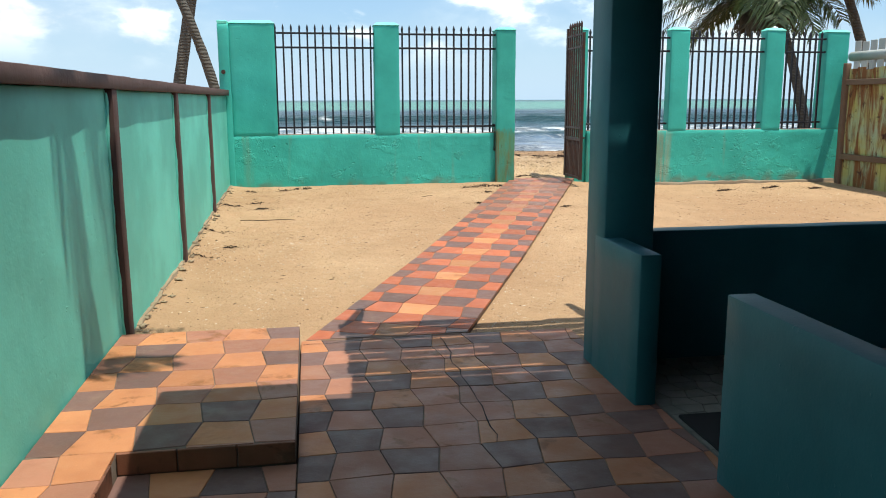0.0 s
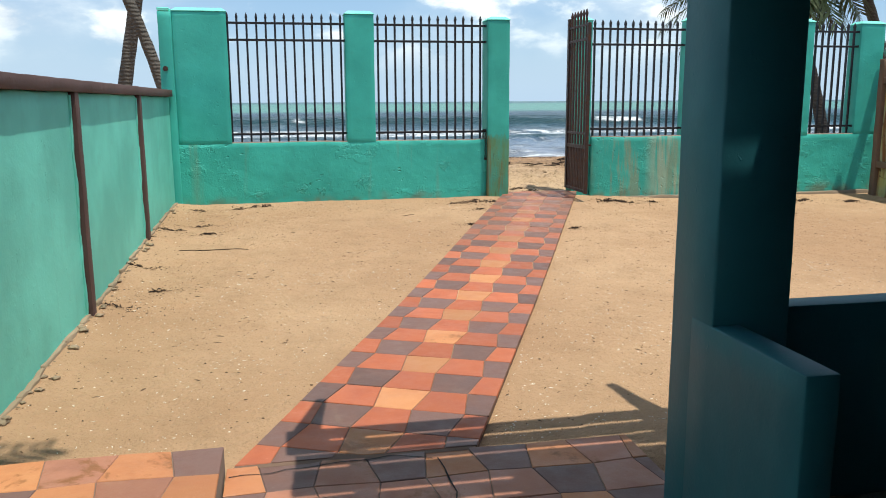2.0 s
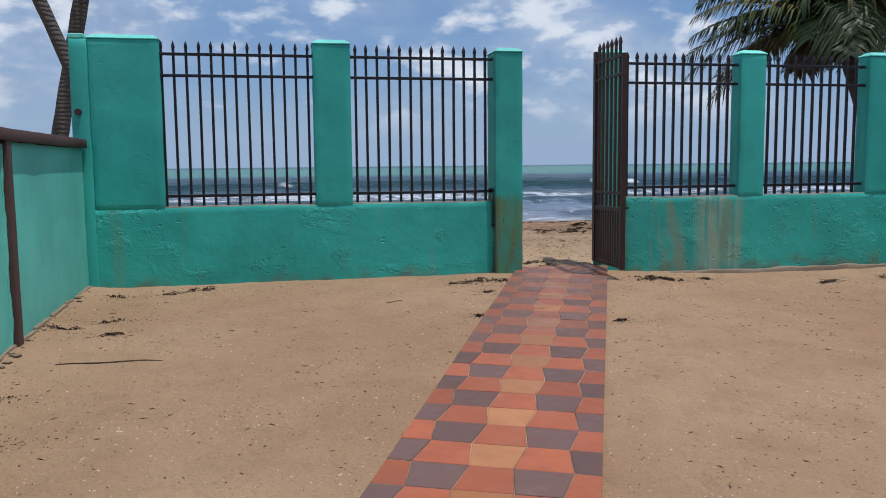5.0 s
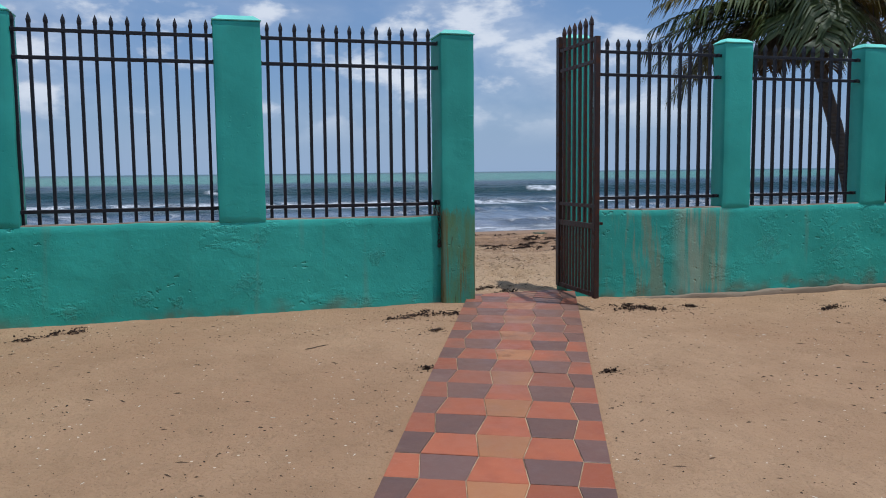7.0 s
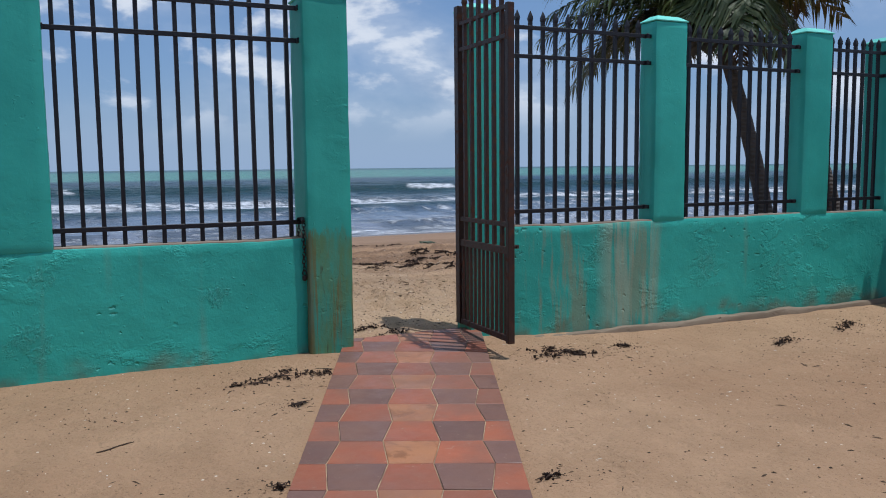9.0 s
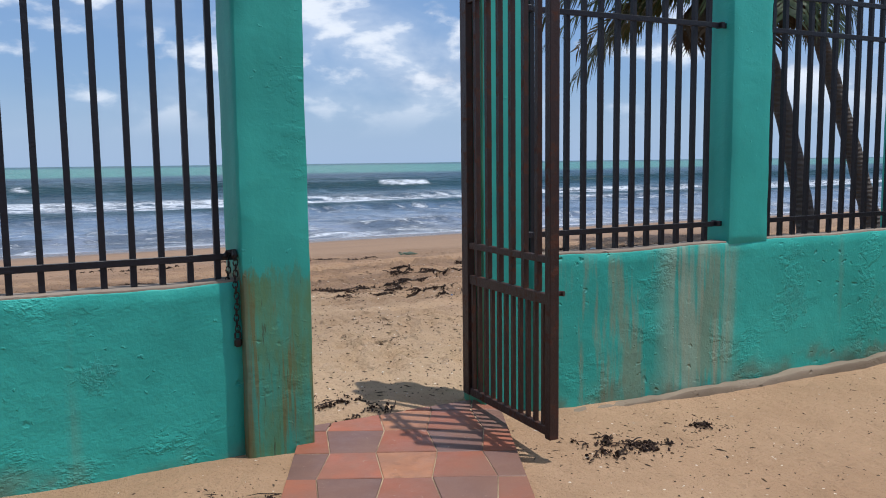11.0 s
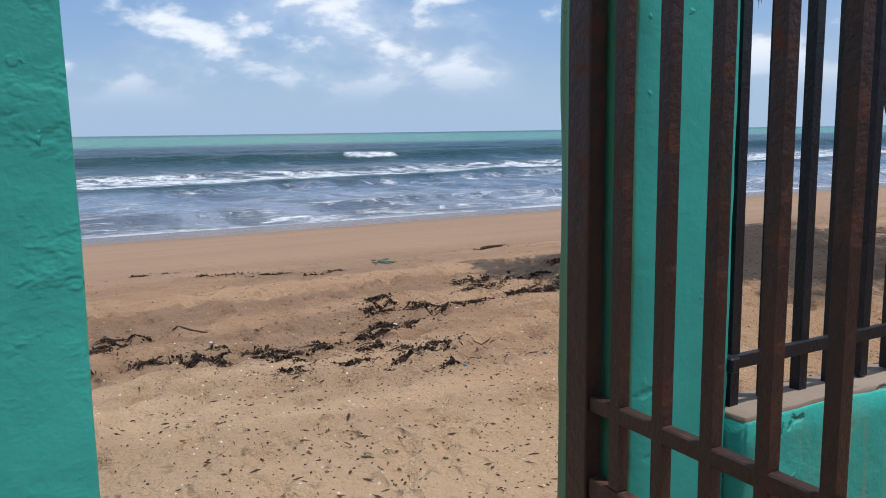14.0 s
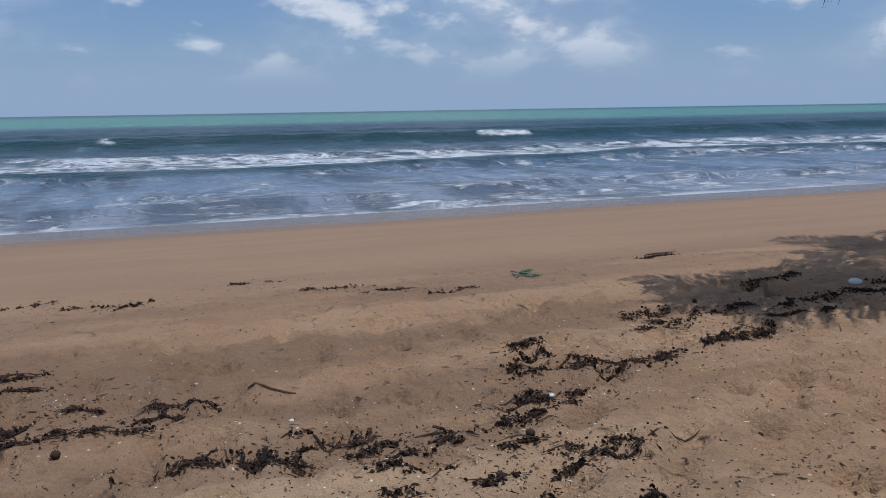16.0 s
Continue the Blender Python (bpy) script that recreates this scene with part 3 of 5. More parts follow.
def ground_mesh():
    far = [4800, 2000, 900, 400, 200, 100, 60, 40, 28, 20]
    xs = np.concatenate([[-v for v in far], along_lines([(-14, -1.2, 0.4), (-1.2, 2.0, 0.06), (2.0, 8.2, 0.045), (8.2, 10.4, 0.07), (10.4, 26, 0.35)]), far[::-1][2:]])
    ys = np.concatenate([[-v for v in far], along_lines([(-14, 5.0, 0.5), (5.0, 13.6, 0.06), (13.6, 17.2, 0.042), (17.2, 21.5, 0.07), (21.5, 34, 0.3)]), [36, 40, 45, 55, 70, 110, 250, 700, 2000, 4800]])
    X, Y = np.meshgrid(xs, ys, indexing="ij")
    Z = lerp_table(SAND_Z, Y)
    right = np.clip((X - 4.6) / 2.2, 0, 1) * np.clip((Y - 9.5) / 3.0, 0, 1) * np.clip((15.5 - Y) / 1.7, 0, 1)
    Z = Z - 0.10 * right
    left = np.clip((1.2 - X) / 2.0, 0, 1) * np.clip((Y - 7.0) / 4.0, 0, 1) * np.clip((14.2 - Y) / 0.6, 0, 1)
    Z = Z - 0.01 * left
    # a drift of sand blown against the left wall and beside the gate post
    Z = Z + 0.05 * np.exp(-((X + 0.785) / 0.22) ** 2) * (Y > 5.3) * (Y < 13.5)
    Z = Z + 0.05 * np.exp(-(((X - 3.45) / 0.35) ** 2 + ((Y - 13.25) / 0.25) ** 2))
    Z = Z + 0.04 * np.exp(-(((X - 5.2) / 0.35) ** 2 + ((Y - 12.9) / 0.4) ** 2))
    near = (np.abs(X) < 30) & (Y > 4) & (Y < 30)
    amp = np.interp(Y, (13.8, 15.2), (0.010, 0.044)) * np.clip((24 - Y) / 5, 0.04, 1)
    bumps = np.zeros_like(Z)
    for i, j in zip(*np.nonzero(near)):
        q = Vector((X[i, j], Y[i, j], 0))
        bumps[i, j] = noise.noise(q * 0.8) * 1.2 + noise.noise(q * 2.6) * 0.7 + noise.noise(q * 6.5) * 0.65 + noise.noise(q * 12.0) * 0.40
    Z = Z + bumps * amp
    # footprints and hollows
    rng = np.random.RandomState(4)
    for k in range(640):
        if k < 26:
            cx, cy = rng.uniform(-0.6, 0.4), rng.uniform(8.0, 12.8)
        else:
            cx, cy = rng.uniform(1.5, 9.5), 13.95 + 5.5 * rng.uniform(0, 1) ** 1.5
        a = rng.uniform(0, math.pi)
        u = (X - cx) * math.cos(a) + (Y - cy) * math.sin(a)
        v = -(X - cx) * math.sin(a) + (Y - cy) * math.cos(a)
        size = rng.uniform(0.6, 1.1)
        r2 = (u / (0.13 * size)) ** 2 + (v / (0.07 * size)) ** 2
        press = 0.4 if k < 26 else (0.25 if cy < 14.5 and 3.3 < cx < 5.6 else 1.0)
        Z = Z + (-0.062 * size * np.exp(-r2 ** 1.5) + 0.017 * np.exp(-((np.sqrt(r2) - 1.5) / 0.4) ** 2)) * press
    # the trench under the tiled path
    dx, dy = X - PATH_A.x, Y - PATH_A.y
    off = dx * PATH_N.x + dy * PATH_N.y
    inside = (np.abs(off) < PATH_W / 2 - 0.01) & (Y > 5.2) & (Y < 13.75)
    pz = lerp_table([(5.2, -0.125), (7, -0.085), (8, -0.07), (9.5, -0.01), (11, 0.07), (12.5, 0.13), (13.9, 0.19)], Y)
    Z = np.where(inside, np.minimum(Z, pz - 0.05), Z)
    beside = (np.abs(off) < PATH_W / 2 + 0.5) & ~inside & (Y > 5.3) & (Y < 13.5)
    Z = np.where(beside, np.minimum(Z, pz - np.where(off > 0, 0.045, 0.008)), Z)
    n, mth = X.shape
    verts = np.stack([X, Y, Z], -1).reshape(-1, 3)
    idx = np.arange(n * mth).reshape(n, mth)
    faces = np.stack([idx[:-1, :-1], idx[1:, :-1], idx[1:, 1:], idx[:-1, 1:]], -1).reshape(-1, 4)
    return mesh_from("ground", verts.tolist(), faces.tolist(), M_SAND, True), (xs, ys, Z)


ground_me, GROUND = ground_mesh()
tagged(new("ground", ground_me), "pale tan beach sand with shells, footprints and a damp tide line", "sand", kind="structure")


def sand_at(x, y):
    xs, ys, Z = GROUND
    i = int(np.clip(np.searchsorted(xs, x) - 1, 0, len(xs) - 2))
    j = int(np.clip(np.searchsorted(ys, y) - 1, 0, len(ys) - 2))
    u, v = (x - xs[i]) / (xs[i + 1] - xs[i]), (y - ys[j]) / (ys[j + 1] - ys[j])
    return float((Z[i, j] * (1 - u) + Z[i + 1, j] * u) * (1 - v) + (Z[i, j + 1] * (1 - u) + Z[i + 1, j + 1] * u) * v)


def sea_mesh():
    far = [110, 150, 220, 340, 550, 900, 1600, 2800, 4800]
    xs = np.concatenate([[-v for v in far[::-1]], along_lines([(-80, -30, 2.0), (-30, 70, 0.5), (70, 100, 2.0)]), far])
    ys = np.concatenate([along_lines([(29, 80, 0.28), (80, 150, 0.7)]), [ 150, 165, 185, 210, 250, 320, 450, 700, 1200, 2200, 4800]])
    X, Y = np.meshgrid(xs, ys, indexing="ij")
    Z = np.full_like(X, -0.6)
    wob = np.zeros_like(X)
    small = np.zeros_like(X)
    for i, x in enumerate(xs):
        for j, y in enumerate(ys):
            if y < 150 and abs(x) < 110:
                wob[i, j] = noise.noise(Vector((x * 0.05, y * 0.04, 3.0))) * 4.0 + noise.noise(Vector((x * 0.16, y * 0.1, 7.0))) * 1.2
                small[i, j] = noise.noise(Vector((x * 0.35, y * 0.9, 1.0))) + 0.5 * noise.noise(Vector((x * 0.9, y * 2.0, 5.0)))
    yy = Y + wob
    for centre, height, front, back in ((74, 0.72, 1.6, 3.6), (45.5, 0.34, 1.0, 2.4), (34.6, 0.16, 0.4, 1.2), (84, 0.45, 2.5, 4.0), (101, 0.4, 3.0, 5.0), (58, 0.2, 1.2, 2.5)):
        d = yy - centre
        Z = Z + height * np.exp(-(d / np.where(d < 0, front, back)) ** 2)
    Z = Z + small * 0.045 * np.clip((Y - 31) / 8, 0.1, 1) * (Y < 149) * np.interp(Y, (40, 80, 150), (1.0, 2.2, 3.0))
    n, mth = X.shape
    idx = np.arange(n * mth).reshape(n, mth)
    faces = np.stack([idx[:-1, :-1], idx[1:, :-1], idx[1:, 1:], idx[:-1, 1:]], -1).reshape(-1, 4)
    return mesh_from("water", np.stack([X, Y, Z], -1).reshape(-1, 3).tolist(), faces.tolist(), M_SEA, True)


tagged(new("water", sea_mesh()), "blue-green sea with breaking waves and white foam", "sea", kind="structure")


# ---- sea wall ----
WALL_Y, WALL_BACK, LOW_BACK = 13.56, 13.83, 13.705


def structure(name, me, label, category="wall"):
    return tagged(new(name, me), label, category, kind="structure")


def sill_wave(x, y):
    return 0.012 * noise.noise(Vector((x * 1.3, y, 4.0)))


structure("wall_sea_1", rough_box("wall_sea_1", -0.84, 3.695, WALL_Y, LOW_BACK, -0.3, 0.985, M_SEAWALL, 0.07, 0.007, 0.010, sill_wave), "low turquoise plastered sea wall, rough and pitted")
structure("wall_sea_2", rough_box("wall_sea_2", 5.328, 10.22, WALL_Y, LOW_BACK, -0.3, 1.0, M_SEAWALL, 0.07, 0.007, 0.010, sill_wave), "low turquoise plastered sea wall with rust and washed-out runs")
structure("footing", rough_box("footing", 5.45, 10.2, 13.475, 13.557, -0.3, 0.085, M_FOOT, 0.07, 0.020, 0.02), "broken concrete footing along the sea wall foot", "footing")
for k, (a, b, z) in enumerate(((0.02, 1.64, 0.985), (2.04, 3.68, 0.985), (5.332, 6.82, 1.0), (7.173, 8.62, 1.0), (8.99, 9.82, 1.0))):
    structure("sill_%d" % (k + 1), rough_box("sill", a, b, WALL_Y + 0.006, LOW_BACK - 0.006, z - 0.03, z + 0.008, M_CONCRETE, 0.045, 0.007, 0.004, sill_wave), "bare weathered concrete sill under the fence bars", "sill")


def pillar(name, x0, x1, z0, z1, y0, mat, label, back=WALL_BACK + 0.02):
    """A square fence pillar with a pale cap bevelled to all sides."""
    ob = empty(name, (x0 + x1) / 2, (y0 + WALL_BACK) / 2, z0, label, "pillar", "pillars of the sea wall", "structure")
    part("shaft", rough_box("shaft", x0, x1, y0, back, z0, z1 - 0.055, mat, 0.06, 0.004, 0.008), mat, ob)
    bm = bmesh.new()
    rings = []
    for inset, z in ((-0.006, z1 - 0.054), (-0.008, z1 - 0.045), (0.055, z1 - 0.002), (0.085, z1)):
        rings.append([bm.verts.new((x, y, z + 0.004 * noise.noise(Vector((x * 5, y * 5, z))))) for x, y in (
            (x0 + inset, y0 + inset), (x1 - inset, y0 + inset), (x1 - inset, back - inset), (x0 + inset, back - inset))])
    for a, b in zip(rings, rings[1:]):
        for k in range(4):
            bm.faces.new((a[k], a[(k + 1) % 4], b[(k + 1) % 4], b[k]))
    bm.faces.new(rings[-1])
    bm.faces.new(rings[0][::-1])
    part("cap", bm, M_CAP, ob, "pale sloping cap")
    return ob


p1 = pillar("pillar", -0.69, 0.02, 0.975, 2.815, 13.557, M_PILLAR, "broad turquoise plastered corner pillar with a pale cap")
part("side_strip", rough_box("side_strip", -0.87, -0.691, 13.535, WALL_BACK + 0.02, -0.3, 2.755, M_PILLAR, 0.09, 0.006, 0.014), M_PILLAR, p1)
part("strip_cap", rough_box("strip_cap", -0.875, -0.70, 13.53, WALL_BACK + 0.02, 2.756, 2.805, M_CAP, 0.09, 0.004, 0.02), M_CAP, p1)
pillar("pillar", 1.63, 2.04, 0.975, 2.805, 13.557, M_PILLAR, "turquoise plastered fence pillar with a pale cap")
pillar("gate_pillar", 3.685, 4.01, -0.3, 2.745, 13.49, M_POST, "turquoise gate pillar with rust-streaked lower half")
pillar("gate_pillar", 5.03, 5.325, -0.3, 2.77, 13.61, M_HINGE, "turquoise gate pillar carrying the open iron gate")
pillar("pillar", 6.825, 7.168, 0.985, 2.785, 13.557, M_PILLAR, "turquoise plastered fence pillar with a pale cap", 13.775)
pillar("pillar", 8.625, 8.985, 0.985, 2.79, 13.557, M_PILLAR, "turquoise plastered fence pillar with a pale cap", 13.775)
pillar("pillar", 9.81, 10.24, 0.99, 2.77, 13.557, M_PILLAR, "turquoise end pillar beside the rusty metal fence")


# ---- iron fence ----
def bar_mesh(name, height, half, mat, tip=0.075):
    """A square bar with a small collar and a spear tip."""
    bm = bmesh.new()
    rings = []
    for r, z in ((half, 0), (half, height - tip), (half * 1.22, height - tip + 0.008), (half * 1.28, height - tip + 0.024), (half * 0.95, height - tip * 0.42), (0.001, height)):
        rings.append([bm.verts.new((r * sx, r * sy, z)) for sx, sy in ((-1, -1), (1, -1), (1, 1), (-1, 1))])
    for a, b in zip(rings, rings[1:]):
        for k in range(4):
            bm.faces.new((a[k], a[(k + 1) % 4], b[(k + 1) % 4], b[k]))
    me = bpy.data.meshes.new(name)
    bm.to_mesh(me)
    bm.free()
    me.materials.append(mat)
    return me


FENCE_Y = 13.645
BAR = bar_mesh("bar", 1.775, 0.0138, M_IRON, 0.085)
BAR_RIGHT = bar_mesh("bar", 1.735, 0.0138, M_IRON, 0.085)


def fence_panel(x0, x1, first, last, n, sill, rails, bar):
    ob = empty("fence_panel", (x0 + x1) / 2, FENCE_Y, sill, "dark iron fence panel with spear-tipped bars on the sea wall", "fence", "fence panels on the sea wall")
    for z in rails:
        sag = 0.006 * noise.noise(Vector((x0, z, 2.0)))
        bm = box(x0 - 0.04, x1 + 0.075, FENCE_Y - 0.024, FENCE_Y - 0.008, z - 0.016 + sag, z + 0.016 + sag, 0.002)
        part("rail", bm, M_IRON, ob)
        for x in (x0 - 0.012, x1 + 0.012):
            part("bolt", box(x - 0.014, x + 0.014, FENCE_Y - 0.05, FENCE_Y + 0.008, z - 0.018, z + 0.018, 0.004), M_IRON, ob)
    pitch = (last - first) / (n - 1)
    for k in range(n):
        b = part("bar", bar, None, ob)
        lean = 0.35 * noise.noise(Vector((x0 * 3 + k * 1.7, 0.3, 0.1)))
        b.matrix_basis = pose(first + pitch * k, FENCE_Y, sill + 0.006, 0, lean, 0)
    return ob


LEFT_RAILS, RIGHT_RAILS = (1.103, 2.395, 2.622), (1.122, 2.374, 2.602)
fence_panel(0.03, 1.62, 0.030, 1.574, 13, 0.985, LEFT_RAILS, BAR)
fence_panel(2.05, 3.675, 2.099, 3.603, 13, 0.985, LEFT_RAILS, BAR)
fence_panel(5.345, 6.76, 5.372, 6.697, 12, 1.0, RIGHT_RAILS, BAR_RIGHT)
fence_panel(7.20, 8.56, 7.262, 8.498, 11, 1.0, RIGHT_RAILS, BAR_RIGHT)
fence_panel(9.02, 9.80, 9.076, 9.744, 7, 1.0, RIGHT_RAILS, BAR_RIGHT)

# ---- open gate leaf, swung inwards ----
GATE_Z0 = 0.225
gate = empty("iron_gate", 4.995, 13.745, GATE_Z0, "brown rusty iron gate leaf standing open on its hinges", "gate")


def gate_y(v):
    return 13.745 - v


def gate_box(name, v0, v1, z0, z1, half=0.013, x=0.0):
    dx = -0.01
    bm = box(4.995 + x - half, 4.995 + x + half, gate_y(v1), gate_y(v0), z0, z1, 0.003)
    for vtx in bm.verts:
        vtx.co.x += dx * (13.745 - vtx.co.y)
    return part(name, bm, M_GATE, gate)


gate_box("hinge_stile", 0.0, 0.07, GATE_Z0, 2.74, 0.022)
gate_box("free_stile", 0.847, 0.893, GATE_Z0 - 0.01, 2.62, 0.026)
for z, h in ((GATE_Z0 + 0.02, 0.022), (0.886, 0.026), (1.075, 0.017), (2.40, 0.016), (2.60, 0.016)):
    gate_box("rail", 0.071, 0.844, z - h, z + h, 0.014)
GBAR = bar_mesh("gate_bar", 1.91, 0.0135, M_GATE, 0.09)
GBAR_LOW = bar_mesh("low_gate_bar", 0.63, 0.010, M_GATE, 0.02)
for k in range(6):
    v = 0.150 + 0.1205 * k
    b = part("bar", GBAR, None, gate)
    b.matrix_basis = pose(4.995 - 0.01 * v, gate_y(v), 0.915)
for k in range(11):
    v = 0.055 + 0.79 * (k + 0.6) / 11.2
    b = part("lower_bar", GBAR_LOW, None, gate)
    b.matrix_basis = pose(4.995 - 0.01 * v, gate_y(v), GATE_Z0 + 0.03)
part("latch", tube([(4.965, gate_y(0.87), 0.915), (5.03, gate_y(0.87), 0.915), (5.042, gate_y(0.89), 0.915)], 0.013, 8), M_GATE, gate, "short round latch bolt")
for z in (0.7, 2.2):
    part("hinge", tube([(5.014, 13.76, z - 0.05), (5.014, 13.76, z + 0.05)], 0.018, 8), M_GATE, gate)
for z in (0.55, 2.45):
    part("hinge_plate", box(5.02, 5.029, 13.72, 13.80, z - 0.05, z + 0.05), M_GATE, gate)

# ---- left boundary wall ----
LW_X = -0.785
structure("wall_left", rough_box("wall_left", LW_X - 0.16, LW_X, -3.2, 13.53, -0.35, 1.625, M_WALL, 0.12, 0.006, 0.012), "turquoise plastered boundary wall with brown posts and cap")
structure("wall_cap", rough_box("wall_cap", LW_X - 0.21, LW_X + 0.055, -3.2, 13.52, 1.627, 1.715, M_BROWN, 0.14, 0.004, 0.004), "brown painted concrete cap along the boundary wall", "cap")
for y, half in ((0.0, 0.06), (2.8, 0.06), (5.60, 0.068), (8.26, 0.06), (11.0, 0.055)):
    structure("trim", rough_box("post", LW_X - 0.01, LW_X + 0.045, y - half, y + half, -0.3, 1.626, M_BROWN, 0.1, 0.003, 0.003), "brown painted concrete post in the boundary wall", "post")
    structure("trim", rough_box("fillet", LW_X - 0.02, LW_X + 0.012, y - half - 0.035, y - half - 0.001, -0.28, 1.6, M_WALL, 0.04, 0.012, 0.004), "ragged turquoise mortar edge beside a wall post", "trim")

# ---- porch and house ----
FLOOR_Z = -0.125
STEP_Z = -0.015
structure("floor", rough_box("floor", 0.422, 2.40, -3.2, 5.45, -0.35, FLOOR_Z - 0.005, M_MORTAR, 0.3, 0.003, 0.01), "dark mortar bed of the tiled porch floor", "floor")
structure("floor_inner", rough_box("floor_inner", 2.402, 5.4, -3.2, 4.65, -0.35, FLOOR_Z - 0.012, M_MORTAR, 0.4, 0.003, 0.01), "dim mortar bed of the inner porch floor", "floor")
structure("step_platform", rough_box("step_platform", LW_X + 0.005, 0.416, 3.485, 5.45, -0.35, STEP_Z - 0.005, M_MORTAR, 0.3, 0.003, 0.008), "raised tiled step beside the boundary wall", "step")
structure("step_arm", rough_box("step_arm", LW_X + 0.005, -0.385, -3.2, 3.484, -0.35, STEP_Z - 0.005, M_MORTAR, 0.3, 0.003, 0.008), "raised tiled ledge along the boundary wall", "step")
structure("floor_left", rough_box("floor_left", -0.384, 0.421, -3.2, 3.47, -0.35, FLOOR_Z - 0.005, M_MORTAR, 0.3, 0.003, 0.008), "mortar bed of the tiled porch floor beside the step", "floor")

PX = 2.268
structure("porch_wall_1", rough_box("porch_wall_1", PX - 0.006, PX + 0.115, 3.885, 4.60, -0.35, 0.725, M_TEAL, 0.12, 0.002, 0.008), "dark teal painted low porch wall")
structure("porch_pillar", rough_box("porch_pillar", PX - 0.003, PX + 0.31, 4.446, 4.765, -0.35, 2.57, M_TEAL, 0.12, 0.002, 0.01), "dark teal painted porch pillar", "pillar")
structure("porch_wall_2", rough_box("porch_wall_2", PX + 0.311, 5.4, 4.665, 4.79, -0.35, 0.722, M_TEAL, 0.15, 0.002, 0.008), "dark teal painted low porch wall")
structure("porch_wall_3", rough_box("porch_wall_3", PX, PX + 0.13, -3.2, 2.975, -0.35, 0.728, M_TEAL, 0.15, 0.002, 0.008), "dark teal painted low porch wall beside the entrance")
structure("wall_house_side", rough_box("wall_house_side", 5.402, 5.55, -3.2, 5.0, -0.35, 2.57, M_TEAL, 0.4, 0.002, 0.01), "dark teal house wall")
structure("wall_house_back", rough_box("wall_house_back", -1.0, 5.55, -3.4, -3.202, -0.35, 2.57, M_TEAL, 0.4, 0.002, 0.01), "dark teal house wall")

ROOF_Z = 2.58
structure("ceiling", rough_box("ceiling", 0.25, 5.7, -3.4, 3.84, ROOF_Z, ROOF_Z + 0.1, M_BROWN, 0.4, 0.002, 0.01), "porch roof slab", "roof")
# unseen slab, added so no sun falls through the board gaps onto the inner floor
structure("ceiling_inner", rough_box("ceiling_inner", 2.66, 5.7, 3.842, 4.80, ROOF_Z - 0.02, ROOF_Z + 0.016, M_BROWN, 0.4, 0.002, 0.006), "unseen slab added to keep sun off the inner porch floor", "ceiling")
roof = empty("porch_roof", 3.4, 4.5, ROOF_Z, "boarded porch roof edge with beam ends and narrow gaps", "roof", kind="structure")
y = 3.845
for k in range(11):
    w_board = 0.125
    gap = (0.002, 0.016, 0.020, 0.002, 0.019, 0.020, 0.002, 0.022, 0.016, 0.022, 0.0)[k]
    part("roof_board", box(1.30 + 0.01 * (k % 3), 5.7, y, y + w_board, ROOF_Z + 0.02, ROOF_Z + 0.05), M_OLDWOOD, roof)
    y += w_board + gap
for x in (1.37, 3.29):
    bm = box(x - 0.10, x + 0.10, 5.1, 5.37, ROOF_Z - 0.06, ROOF_Z + 0.015)
    part("beam_end", bm, M_OLDWOOD, roof)
    bm = tube([(x - 0.01, 5.33, ROOF_Z - 0.02), (x + (0.09 if x < 2 else -0.1), 5.78, ROOF_Z - 0.02)], [0.075, 0.03], 6)
    part("beam_tip", bm, M_OLDWOOD, roof)
# beams that carry the boards
for x in (1.6, 3.2, 4.9):
    part("beam", box(x - 0.04, x + 0.04, 3.3, 5.28, ROOF_Z - 0.10, ROOF_Z + 0.018), M_OLDWOOD, roof)

bm = box(2.43, 2.93, 3.12, 3.70, FLOOR_Z - 0.01, FLOOR_Z + 0.012, 0.006)
doormat = new("doormat", bpy.data.meshes.new("doormat"))
bm.to_mesh(doormat.data)
bm.free()
doormat.data.materials.append(M_MAT)
tagged(doormat, "black rubber doormat on the grey mosaic floor", "doormat")


# ---- tiles ----
def clipped(poly, a, b, c):
    """The part of a polygon where a x + b y <= c."""
    out = []
    for p, q in zip(poly, poly[1:] + poly[:1]):
        dp, dq = a * p[0] + b * p[1] - c, a * q[0] + b * q[1] - c
        if dp <= 0:
            out.append(p)
        if (dp < 0 < dq) or (dq < 0 < dp):
            s = dp / (dp - dq)
            out.append((p[0] + (q[0] - p[0]) * s, p[1] + (q[1] - p[1]) * s))
    return out


def area(poly):
    return abs(sum(p[0] * q[1] - p[1] * q[0] for p, q in zip(poly, poly[1:] + poly[:1]))) / 2


TILES = random.Random(11)


